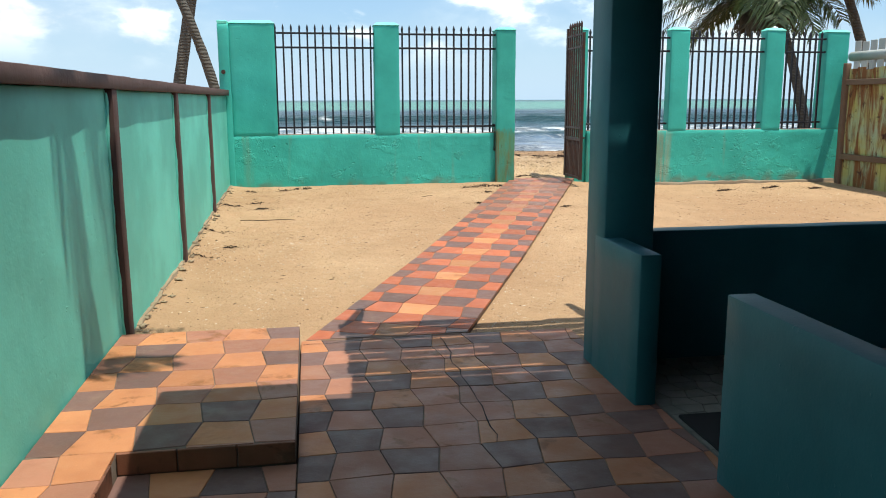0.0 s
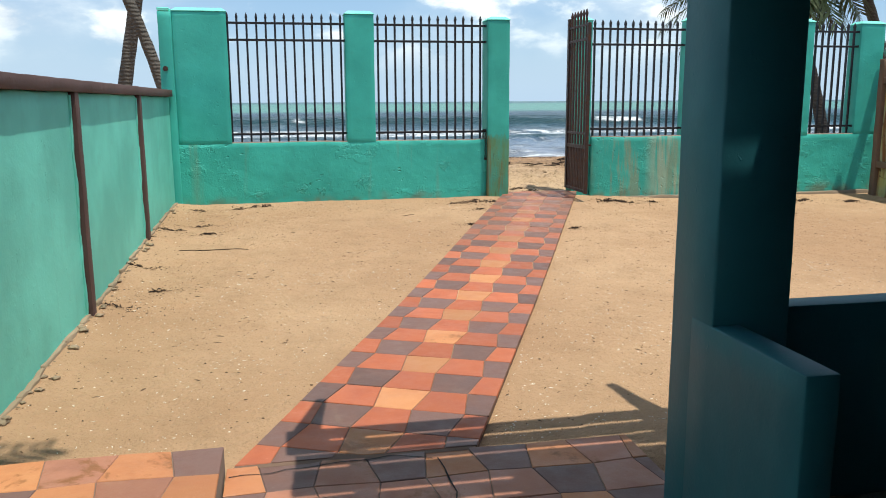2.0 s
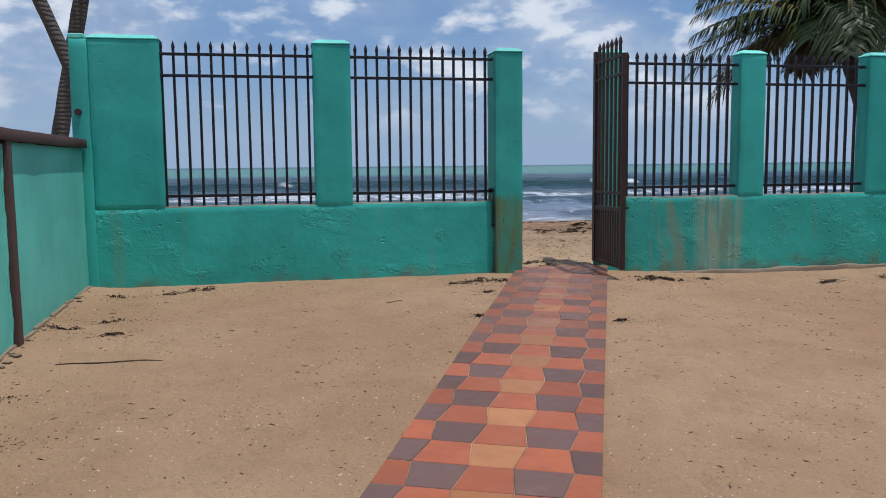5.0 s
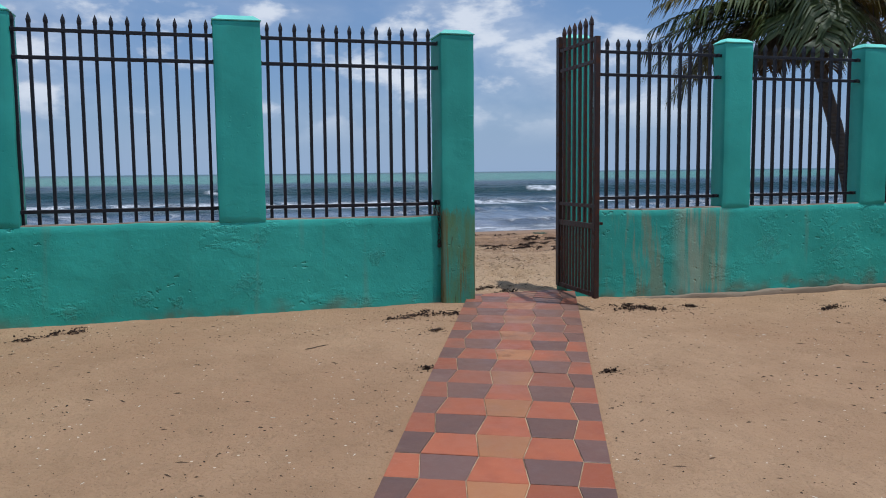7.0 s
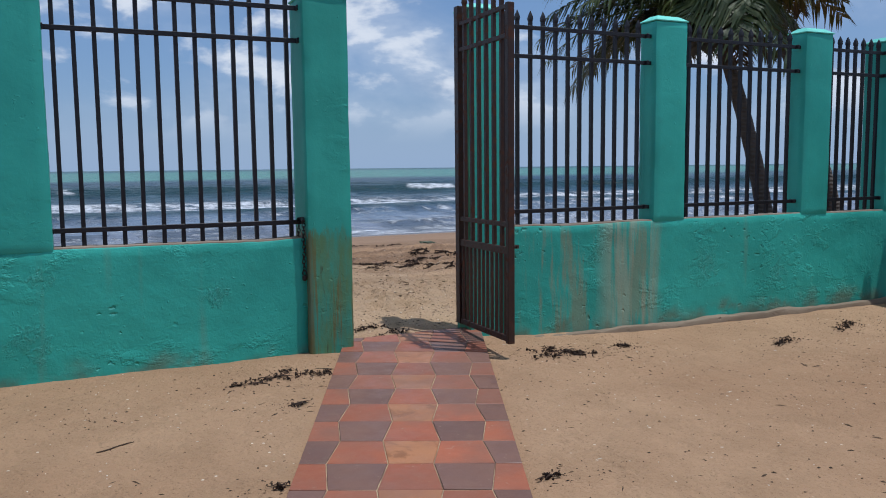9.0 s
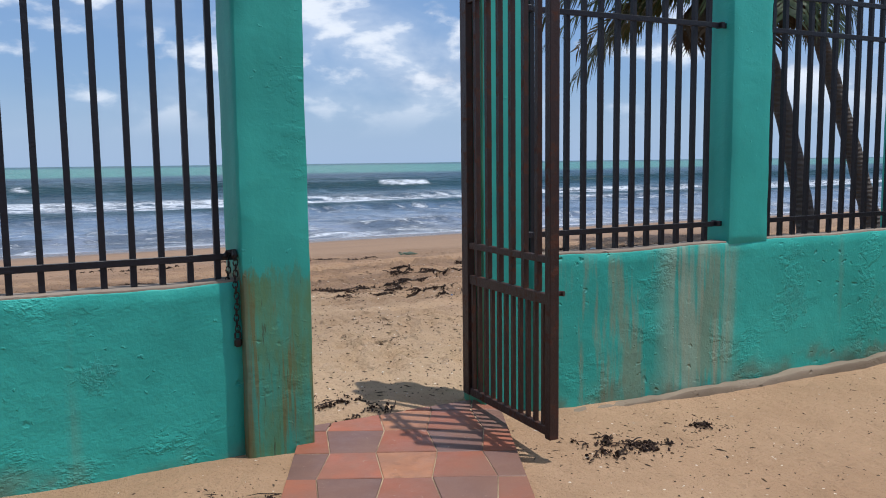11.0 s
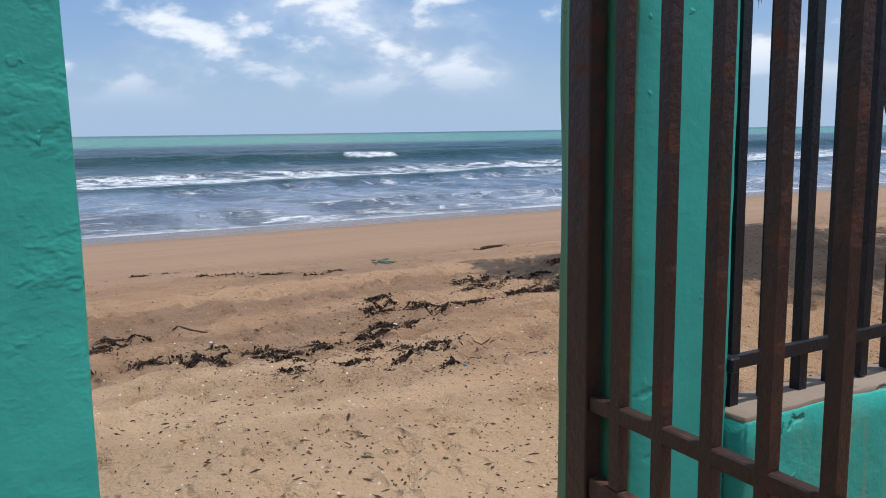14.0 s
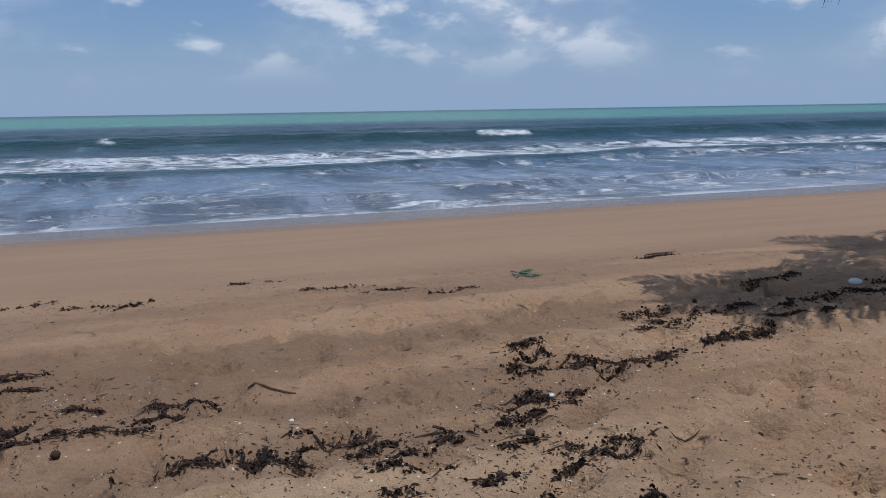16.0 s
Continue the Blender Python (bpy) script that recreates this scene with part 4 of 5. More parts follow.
def tile(poly, mat, parent, height, joint=0.002, thick=0.02):
    """One tile with a narrow joint, a rounded arris and a slightly uneven seat. height: the floor's height at a place."""
    if len(poly) < 3 or area(poly) < 0.004:
        return
    cx, cy = sum(p[0] for p in poly) / len(poly), sum(p[1] for p in poly) / len(poly)
    seat, tx, ty = TILES.uniform(-0.0015, 0.0015), TILES.uniform(-0.006, 0.006), TILES.uniform(-0.006, 0.006)
    rings = []
    cz = height(cx, cy)
    for inset, dz in ((joint, -thick), (joint, -0.003), (joint + 0.003, 0.0)):
        ring = []
        for x, y in poly:
            d = math.hypot(x - cx, y - cy)
            s = max(0.2, 1 - inset * 1.35 / d)
            px, py = cx + (x - cx) * s, cy + (y - cy) * s
            ring.append((px - cx, py - cy, height(px, py) - cz + dz + tx * (px - cx) + ty * (py - cy) + seat))
        rings.append(ring)
    n = len(poly)
    verts = [v for ring in rings for v in ring]
    faces = [[r * n + k, r * n + (k + 1) % n, (r + 1) * n + (k + 1) % n, (r + 1) * n + k] for r in range(2) for k in range(n)]
    faces.append([2 * n + k for k in range(n)])
    ob = part("tile", mesh_from("tile", verts, faces, mat), None, parent)
    ob.matrix_basis = Matrix.Translation((cx, cy, cz))


def flat(z):
    return lambda x, y: z


# the path: rows across its line, joints that zigzag from row to row
path = empty("tiled_path", PATH_A.x, PATH_A.y, -0.2, "path of red, purple and orange quarry tiles across the sand", "path", kind="structure")
bed_v, bed_f = [], []
stops = [5.42 + 0.25 * k for k in range(34)]
for y in stops:
    y = min(y, 13.72)
    s = (y - PATH_A.y) / PATH_DIR.y
    for o, dz in ((-PATH_W / 2 + 0.005, -0.16), (-PATH_W / 2 + 0.005, -0.0045), (PATH_W / 2 - 0.005, -0.0045), (PATH_W / 2 - 0.005, -0.16)):
        c = PATH_A + PATH_DIR * s + Vector((1, 0)) * o / PATH_N.x
        bed_v.append((c.x, y, path_z(y) + dz))
for k in range(len(stops) - 1):
    for j in range(3):
        bed_f.append([4 * k + j, 4 * k + 4 + j, 4 * k + 5 + j, 4 * k + 1 + j])
part("mortar_bed", mesh_from("mortar_bed", bed_v, bed_f, M_MORTAR_PALE), None, path, "pale sandy mortar between the tiles")
ROW = 0.290
EDGES = (-0.535, -0.385, -0.128, 0.128, 0.385, 0.535)
for r in range(-3, 33):
    for c in range(5):
        corners = []
        for e, j in ((c, r), (c + 1, r), (c + 1, r + 1), (c, r + 1)):
            shift = 0.0 if e in (0, 5) else 0.019 * (-1) ** (e + j)
            q = PATH_A + PATH_DIR * (j * ROW + 0.143) + PATH_N * (EDGES[e] + shift)
            corners.append((q.x, q.y))
        poly = clipped(clipped(corners, 0, -1, -5.455), 0, 1, 13.72)
        even = r % 2 == 0
        mat = (M_TAN if even else M_RED) if c == 2 else ((M_RED if even else M_DARK) if c in (1, 3) else (M_DARK if even else M_RED))
        tile(poly, mat, path, lambda x, y: path_z(y), 0.0028)


def tile_field(parent, x0, x1, y0, y1, dx, dy, z, mats, zig=0.022, phase=0, cut=()):
    cols, rows = int((x1 - x0) / dx) + 2, int((y1 - y0) / dy) + 2
    for r in range(rows):
        for c in range(cols):
            corners = []
            for e, j in ((c, r), (c + 1, r), (c + 1, r + 1), (c, r + 1)):
                corners.append((x0 + (e - 0.35) * dx + zig * (-1) ** (e + j + phase), y1 - (rows - j) * dy + 0.012 * math.sin(e * 1.9 + j)))
            poly = clipped(clipped(clipped(clipped(corners, 1, 0, x1), -1, 0, -x0), 0, 1, y1), 0, -1, -y0)
            for a, b, d in cut:
                poly = clipped(poly, a, b, d) if len(poly) > 2 else poly
            tile(poly, mats(r, c), parent, flat(z))


def porch_mats(r, c):
    k = (r + 2 * c) % 4
    if (r + c) % 2 == 0:
        return M_DARK if TILES.random() < 0.8 else M_PINK
    return (M_PINK, M_TERRA, M_PINK, M_TAN)[(k + (TILES.random() < 0.25)) % 4]


def step_mats(r, c):
    k = TILES.random()
    return (M_TERRA if k < 0.55 else M_TAN) if (r + c) % 2 else (M_DARK if k < 0.45 else M_PINK)


porch_tiles = empty("porch_tiling", 1.3, 3.0, FLOOR_Z, "porch floor of rose, slate and tan quarry tiles with dark joints", "tiles", kind="structure")
tile_field(porch_tiles, 0.424, 2.39, 0.9, 5.445, 0.25, 0.272, FLOOR_Z, porch_mats)
left_tiles = empty("porch_tiling", 0.0, 2.5, FLOOR_Z, "porch floor of rose, slate and tan quarry tiles beside the step", "tiles", kind="structure")
tile_field(left_tiles, -0.382, 0.42, 0.9, 3.47, 0.25, 0.268, FLOOR_Z, porch_mats, phase=1)
step_tiles = empty("step_tiling", -0.2, 4.3, STEP_Z, "raised step of orange, red and slate quarry tiles", "tiles", kind="structure")
tile_field(step_tiles, LW_X + 0.008, 0.418, 3.48, 5.452, 0.27, 0.28, STEP_Z, step_mats)
ledge_tiles = empty("step_tiling", -0.63, 2.0, STEP_Z, "ledge of orange, red and slate quarry tiles along the wall", "tiles", kind="structure")
tile_field(ledge_tiles, LW_X + 0.008, -0.384, 0.9, 3.479, 0.27, 0.278, STEP_Z, step_mats, phase=1)
for k in range(3):
    x0 = -0.385 + k * 0.268
    part("riser_tile", box(x0 + 0.004, x0 + 0.264, 3.468, 3.486, FLOOR_Z + 0.002, STEP_Z - 0.004, 0.003), M_RISER, step_tiles, "stained tile on the face of the step")
for k in range(9):
    y0 = 0.95 + k * 0.268
    part("riser_tile", box(-0.392, -0.376, y0 + 0.004, y0 + 0.263, FLOOR_Z + 0.002, STEP_Z - 0.004, 0.003), M_RISER, ledge_tiles)
# an open crack that runs along the joint before the path and then across the porch
bm = bmesh.new()
crack_line = [(0.44, 5.34), (0.83, 5.38), (1.18, 5.43), (1.41, 5.36), (1.40, 4.65), (1.42, 4.02), (1.40, 3.43)]
rows = []
for (ax, ay), (bx, by) in zip(crack_line, crack_line[1:]):
    for k in range(6):
        q = Vector((ax + (bx - ax) * k / 6, ay + (by - ay) * k / 6, 0))
        side = Vector((ay - by, bx - ax, 0)).normalized()
        q += side * 0.030 * noise.noise(q * 9.0)
        half = 0.0032 + 0.0026 * noise.noise(q * 11.0)
        rows.append([bm.verts.new((q.x + side.x * o, q.y + side.y * o, FLOOR_Z + 0.0035)) for o in (-half, half)])
for a, b in zip(rows, rows[1:]):
    bm.faces.new((a[0], b[0], b[1], a[1]))
part("crack", bm, M_MAT, porch_tiles, "dark open crack across the tiles")
inner_tiles = empty("mosaic_floor", 2.9, 3.8, FLOOR_Z, "grey irregular stone mosaic of the inner porch floor", "tiles", kind="structure")
tile_field(inner_tiles, 2.405, 3.6, 2.7, 4.66, 0.135, 0.115, FLOOR_Z - 0.004, lambda r, c: M_GREY, zig=0.018)

def lump(name, x, y, r, mat, label, category, squash=0.8, seed=0, rag=0.22):
    bm = bmesh.new()
    bmesh.ops.create_icosphere(bm, subdivisions=2, radius=r)
    z = sand_at(x, y)
    for v in bm.verts:
        d = 1 + rag * noise.noise(v.co * (1.6 / r) + Vector((seed, 0, 0)))
        v.co = Vector((x + v.co.x * d, y + v.co.y * d, z + r * squash * 0.7 + v.co.z * d * squash))
    return tagged(part(name, bm, mat, None, "", True), label, category, name.replace("_", " ") + "s on the sand")


# ---- palms ----
def bezier(points, n):
    a, b, c = [Vector(p) for p in points]
    return [a * (1 - s) ** 2 + b * 2 * s * (1 - s) + c * s * s for s in (k / n for k in range(n + 1))]


def frond(parent, heart, azimuth, rise, length, droop, mat, rng, leaf=0.62, name="frond"):
    """One palm leaf: an arching rib with two rows of narrow hanging leaflets."""
    d = Vector((math.cos(azimuth), math.sin(azimuth), 0))
    side = Vector((-d.y, d.x, 0))
    steps = 46
    rib = []
    for k in range(steps + 1):
        s = k / steps
        out = length * (s - 0.12 * s * s)
        rib.append(heart + d * out * math.cos(rise) + Vector((0, 0, 1)) * (out * math.sin(rise) - droop * s ** 2.1) + side * 0.12 * math.sin(azimuth * 5) * s * s)
    bm = tube(rib[::3], [0.028 * (1 - 0.85 * k / (len(rib[::3]) - 1)) for k in range(len(rib[::3]))], 4)
    for k in range(4, steps + 1):
        s = k / steps
        t = (rib[k] - rib[k - 1]).normalized()
        span = leaf * (0.45 + 0.9 * math.sin(math.pi * min(1, 0.12 + s * 0.86)) ** 0.8) * rng.uniform(0.8, 1.1)
        for sgn in (-1, 1):
            if rng.random() < 0.06:
                continue
            lead = (side * sgn * 0.72 + t * rng.uniform(0.45, 0.75) + Vector((0, 0, 0.12))).normalized()
            hang = rng.uniform(0.55, 1.1)
            p0 = rib[k] + t * rng.uniform(-0.02, 0.02)
            p1 = p0 + lead * span * 0.5 + Vector((0, 0, -0.10 * hang * span))
            p2 = p0 + lead * span * 0.85 + Vector((0, 0, -0.62 * hang * span))
            width = t.cross(lead).cross(lead).normalized() * 0.021
            vs = [bm.verts.new(q) for q in (p0 - width * 0.6, p0 + width * 0.6, p1 + width, p1 - width, p2)]
            bm.faces.new((vs[0], vs[1], vs[2], vs[3]))
            bm.faces.new((vs[3], vs[2], vs[4]))
    return part(name, bm, mat, parent)


def palm(curve, radius, fronds, length, seed, label, dead=4, first=(), leaf=0.62, short=1.0, nuts=5, lee=1.0):
    rng = random.Random(seed)
    pts = bezier(curve, 26)
    base, heart = pts[0], pts[-1]
    ob = empty("palm_tree", base.x, base.y, base.z, label, "palm tree", "palms on the beach")
    radii = []
    for k in range(len(pts)):
        s = k / (len(pts) - 1)
        radii.append(radius * (1.45 - 0.45 * min(1, s * 7)) * (1 - 0.3 * s) * (1 + 0.05 * (k % 2)))
    part("trunk", tube(pts, radii, 12), M_BARK, ob, "ringed grey-brown leaning trunk", True)
    bm = bmesh.new()
    bmesh.ops.create_icosphere(bm, subdivisions=2, radius=radius * 1.7)
    for v in bm.verts:
        v.co = heart + Vector((v.co.x, v.co.y, v.co.z * 1.5)) * (1 + 0.25 * noise.noise(v.co * 9))
    part("crown_heart", bm, M_FROND_DRY, ob, "fibrous brown heart of the crown")
    for k, (az, rise, ln, droop, mat) in enumerate(first):
        frond(ob, heart, az, rise, ln, droop, mat, rng, leaf)
    for k in range(fronds):
        az = 2.39996 * k + rng.uniform(-0.2, 0.2)
        s = k / max(1, fronds - 1)
        rise = radians(74 - 62 * s + rng.uniform(-6, 6))
        reach = length * rng.uniform(0.88, 1.08) * (short if 1.0 < az % 6.2832 < 2.9 else lee if 3.0 < az % 6.2832 < 5.5 else 1.0)
        frond(ob, heart, az, rise, reach, length * (0.30 + 0.14 * s), M_FROND if rng.random() < 0.85 else M_FROND_OLD, rng)
    for k in range(dead):
        az = rng.uniform(0, 6.28)
        frond(ob, heart - Vector((0, 0, 0.1)), az, radians(5), length * 0.36, length * 0.24, M_FROND_DRY, rng, 0.40, "dry_frond")
    for k in range(nuts):
        az = rng.uniform(0, 6.28)
        c = heart + Vector((math.cos(az) * radius * 2.0, math.sin(az) * radius * 2.0, -0.22 - 0.1 * (k % 2)))
        bm = bmesh.new()
        bmesh.ops.create_icosphere(bm, subdivisions=2, radius=0.10)
        for v in bm.verts:
            v.co = c + Vector((v.co.x, v.co.y, v.co.z * 1.25))
        part("coconut", bm, M_NUT, ob, "", True)
    return ob


palm([(11.84, 16.95, 0.15), (11.68, 17.05, 1.7), (11.00, 17.42, 3.80)], 0.128, 24, 2.75, 5, "leaning coconut palm with a shaggy low crown on the beach", 9,
     [(radians(140), radians(16), 3.0, 1.05, M_FROND), (radians(152), radians(22), 2.9, 1.0, M_FROND), (radians(146), radians(38), 3.3, 1.2, M_FROND), (radians(112), radians(14), 2.4, 1.2, M_FROND), (radians(133), radians(42), 3.7, 1.3, M_FROND), (radians(158), radians(30), 3.1, 1.1, M_FROND_OLD), (radians(125), radians(6), 2.5, 0.9, M_FROND_OLD), (radians(132), radians(6), 2.45, 1.35, M_FROND), (radians(142), radians(3), 2.35, 1.2, M_FROND),
      (radians(300), radians(42), 2.0, 1.1, M_FROND_OLD), (radians(328), radians(36), 2.6, 1.3, M_FROND_OLD), (radians(345), radians(28), 2.7, 1.2, M_FROND_OLD)], 0.56, 1.0, 5, 0.55)
palm([(14.8, 18.1, 0.15), (14.35, 18.4, 2.2), (13.5, 18.9, 4.9)], 0.14, 18, 2.7, 8, "leaning coconut palm with yellowing fronds beside its neighbour", 4,
     [(radians(240), radians(15), 2.7, 1.2, M_FROND_OLD), (radians(285), radians(8), 2.6, 1.1, M_FROND_OLD)])
palm([(-2.60, 18.8, 0.1), (-2.02, 18.9, 3.5), (-0.95, 19.2, 8.6)], 0.14, 17, 3.0, 12, "tall coconut palm behind the boundary wall")
palm([(-1.12, 17.0, 0.1), (-0.98, 17.0, 2.4), (-3.9, 17.2, 7.6)], 0.11, 17, 3.0, 14, "slender coconut palm leaning across its neighbour")
palm([(12.35, 14.9, 0.0), (12.5, 15.0, 3.5), (13.2, 15.2, 9.0)], 0.14, 17, 3.2, 21, "upright coconut palm behind the rusty fence")

# the palm beside the house, known by its shadow on the wall, the step and the sand
palm([(-0.62, -1.9, -0.1), (-0.64, 0.4, 4.6), (-0.62, 3.65, 6.25)], 0.10, 0, 2.0, 33, "coconut palm beside the house throwing feathered shade", 0,
     [(radians(6), radians(6), 1.75, 0.45, M_FROND), (radians(44), radians(14), 2.25, 0.7, M_FROND), (radians(66), radians(4), 1.5, 0.5, M_FROND)], 0.30, nuts=0)

# ---- rubble along the foot of the boundary wall ----
for k in range(16):
    y0 = 5.47 + 0.5 * k
    top = sand_at(LW_X + 0.06, y0 + 0.25) + 0.022
    structure("footing_left", rough_box("footing_left", LW_X - 0.02, LW_X + 0.030, y0, y0 + 0.52, top - 0.3, top, M_RUBBLE, 0.035, 0.020, 0.008), "ragged crumbling mortar at the boundary wall foot", "footing")
rubble_rng = random.Random(77)
for k in range(70):
    yy = 5.6 + 7.7 * (k / 70) + rubble_rng.uniform(-0.08, 0.08)
    lump("rubble_lump", LW_X + 0.03 + abs(rubble_rng.gauss(0, 0.035)), yy, 0.008 + 0.026 * rubble_rng.random() ** 2.0, M_RUBBLE, "crumbled grey mortar lump at the wall foot", "rubble", 0.42, k, 0.9)

# ---- rusty fence on the right ----
sheet_fence = empty("sheet_fence", 10.1, 10.0, 0.0, "rusted yellow sheet-metal fence with brown rails", "fence")
for k in range(44):
    y1 = 13.2 - k * 0.205
    top = 2.06 + 0.05 * noise.noise(Vector((k * 0.7, 1.0, 0.0)))
    bm = box(10.03 + 0.012 * (k % 2), 10.045 + 0.012 * (k % 2), y1 - 0.21, y1, -0.1, top)
    part("sheet", bm, M_SHEET, sheet_fence)
for z in (0.52, 1.83):
    part("rail", box(9.975, 10.028, 4.2, 13.2, z - 0.05, z + 0.05, 0.006), M_OLDWOOD, sheet_fence)
for y in (13.23, 10.5, 7.8, 5.1):
    part("post", rough_box("post", 9.955, 10.06, y - 0.05, y + 0.05, -0.3, 2.16, M_OLDWOOD, 0.12, 0.006, 0.012), None, sheet_fence)
pipe = empty("pipe", 10.3, 9.0, 2.2, "thick grey pipe above the rusty fence", "pipe")
part("tube", tube([(10.28, 13.5, 2.29), (10.28, 9.0, 2.31), (10.28, 4.5, 2.33)], 0.085, 12), M_PIPE, pipe, "", True)
for y in (12.9, 9.4, 5.0):
    part("prop", tube([(10.28, y, -0.1), (10.28, y, 2.22)], 0.035, 8), M_PIPE, pipe)
pale_fence = empty("picket_fence", 10.9, 9.0, 0.0, "grey weathered picket fence of the neighbour", "fence")
for k in range(42):
    y = 14.2 - k * 0.22
    part("picket", box(10.88, 10.905, y - 0.085, y + 0.085, -0.1, 2.62 + 0.06 * noise.noise(Vector((k * 1.3, 0, 0))), 0.004), M_PIPE, pale_fence)
part("rail", box(10.91, 10.95, 4.9, 14.3, 2.2, 2.3), M_PIPE, pale_fence)

# ---- chain and padlock on the gate pillar ----
chain = empty("chain", 3.66, 13.535, 1.12, "rusty chain with a padlock hanging on the fence beside the gate", "chain")


def link(c, turn, r=0.0115):
    pts = [(c[0] + (r * math.cos(a) if turn else 0), c[1] + (0 if turn else r * math.cos(a)), c[2] + 1.6 * r * math.sin(a)) for a in (k * math.pi / 4 for k in range(9))]
    return tube(pts, 0.0034, 5, caps=False)


for k in range(14):
    part("link", link((3.662 + 0.003 * math.sin(k), 13.535, 1.11 - 0.0262 * k), k % 2), M_CHAIN, chain)
for k in range(5):
    part("link", link((3.645 - 0.003 * k, 13.59, 1.07 - 0.026 * k), k % 2), M_CHAIN, chain)
part("knot", tube([(3.63, 13.60, 1.10), (3.65, 13.62, 1.125), (3.67, 13.58, 1.13), (3.662, 13.535, 1.11)], 0.014, 6), M_CHAIN, chain)
lock = part("padlock", box(3.645, 3.680, 13.522, 13.548, 0.682, 0.725, 0.009), M_CHAIN, chain, "rust-brown padlock")
part("shackle", tube([(3.650, 13.535, 0.725), (3.650, 13.535, 0.748), (3.662, 13.535, 0.762), (3.674, 13.535, 0.748), (3.674, 13.535, 0.725)], 0.005, 6), M_CHAIN, lock)


# ---- seaweed, driftwood and litter ----
def seaweed(x, y, length, angle, spread, strands, seed, label="tangle of dried dark seaweed on the sand"):
    """A heap of twisted stems, curled blades and crumbs along a line."""
    rng = random.Random(seed)
    bm = bmesh.new()
    knots = [(rng.uniform(-0.75, 0.75) * length, rng.gauss(0, 0.45) * spread, rng.uniform(0.06, 0.32) * spread + 0.006) for _ in range(5 + int(length * 24))]
    for k in range(strands):
        ku, kv, kr = rng.choice(knots)
        if rng.random() < 0.16:
            kr *= 2.6
        u, v = ku + rng.gauss(0, kr * 1.5), kv + rng.gauss(0, kr)
        cx, cy = x + u * math.cos(angle) - v * math.sin(angle), y + u * math.sin(angle) + v * math.cos(angle)
        kind = rng.random()
        if kind < 0.86:
            ln, fat_k, a = rng.uniform(0.007, 0.024), rng.choice((0.8, 1.2, 1.8, 2.8)), rng.uniform(0, math.pi)
        elif kind < 0.975:
            ln, fat_k, a = rng.uniform(0.03, 0.065), rng.choice((0.8, 1.1, 1.5)), angle + rng.gauss(0, 0.7)
        else:
            ln, fat_k, a = rng.uniform(0.08, 0.20), rng.choice((1.0, 1.5)), angle + rng.gauss(0, 0.3)
        hump = rng.uniform(0.002, 0.022) * math.exp(-((u - ku) / (2 * kr)) ** 2)
        pts = []
        px, py = cx - math.cos(a) * ln / 2, cy - math.sin(a) * ln / 2
        for j in range(5):
            pts.append((px, py, sand_at(px, py) + 0.003 + hump * (0.4 + 0.6 * math.sin(math.pi * j / 4))))
            px, py = px + math.cos(a) * ln / 4, py + math.sin(a) * ln / 4
            a += rng.uniform(-0.3, 0.3)
        tube(pts, [0.0010 * fat_k, 0.0026 * fat_k, 0.0032 * fat_k, 0.0024 * fat_k, 0.0008 * fat_k], 3, bm)
    ob = part("seaweed", bm, M_WEED)
    return tagged(ob, label, "seaweed", "seaweed along the tide line", "stuff")


TIDE_LEFT = [(3.90, 17.89, 0.14), (4.03, 17.68, 0.3), (4.33, 17.56, 0.2), (4.51, 17.11, 0.26), (4.71, 17.07, 0.24), (4.89, 17.04, 0.22), (4.50, 17.72, 0.12), (4.60, 17.87, 0.18),
             (3.77, 18.85, 0.16), (3.79, 18.45, 0.14), (4.15, 18.00, 0.11), (4.03, 18.59, 0.08), (3.28, 18.11, 0.3), (2.62, 18.22, 0.3), (1.85, 18.22, 0.25), (0.97, 18.33, 0.3), (-0.13, 18.33, 0.35)]
TIDE_MID = [(5.08, 17.30, 0.11), (5.21, 17.13, 0.1), (5.28, 17.24, 0.1), (5.38, 17.11, 0.08), (5.45, 16.96, 0.06), (5.44, 16.82, 0.2), (5.30, 16.63, 0.06), (5.26, 17.03, 0.09), (5.06, 17.10, 0.06),
            (5.83, 17.11, 0.26), (5.93, 16.92, 0.1), (6.00, 16.65, 0.08), (5.68, 16.62, 0.12), (5.89, 16.52, 0.06), (6.19, 16.79, 0.24), (6.26, 16.70, 0.11), (6.12, 16.25, 0.06)]
TIDE_HEART = [(6.55, 18.14, 0.22), (6.45, 17.72, 0.28), (6.45, 17.94, 0.13), (6.28, 17.32, 0.22), (6.13, 17.32, 0.15), (6.04, 17.12, 0.14), (6.21, 17.42, 0.12), (6.72, 17.67, 0.16), (6.87, 17.56, 0.32), (7.20, 17.72, 0.22)]
TIDE_RIGHT = [(7.70, 18.63, 0.24), (7.70, 18.35, 0.33), (7.68, 17.85, 0.24), (7.97, 17.96, 0.32), (8.20, 18.02, 0.22), (8.28, 18.49, 0.25), (8.78, 18.46, 0.3), (8.48, 18.22, 0.17),
              (9.26, 18.56, 0.36), (9.67, 18.60, 0.3), (9.41, 21.00, 0.28), (9.38, 19.32, 0.46), (8.82, 18.13, 0.11), (10.27, 18.78, 0.4), (11.14, 18.89, 0.4)]
UPPER_LINE = [(6.00, 20.67, 0.4), (6.32, 20.39, 0.26), (4.07, 20.87, 0.4), (3.53, 21.27, 0.28), (4.37, 20.78, 0.22), (6.82, 20.09, 0.26), (5.39, 21.49, 0.28)]
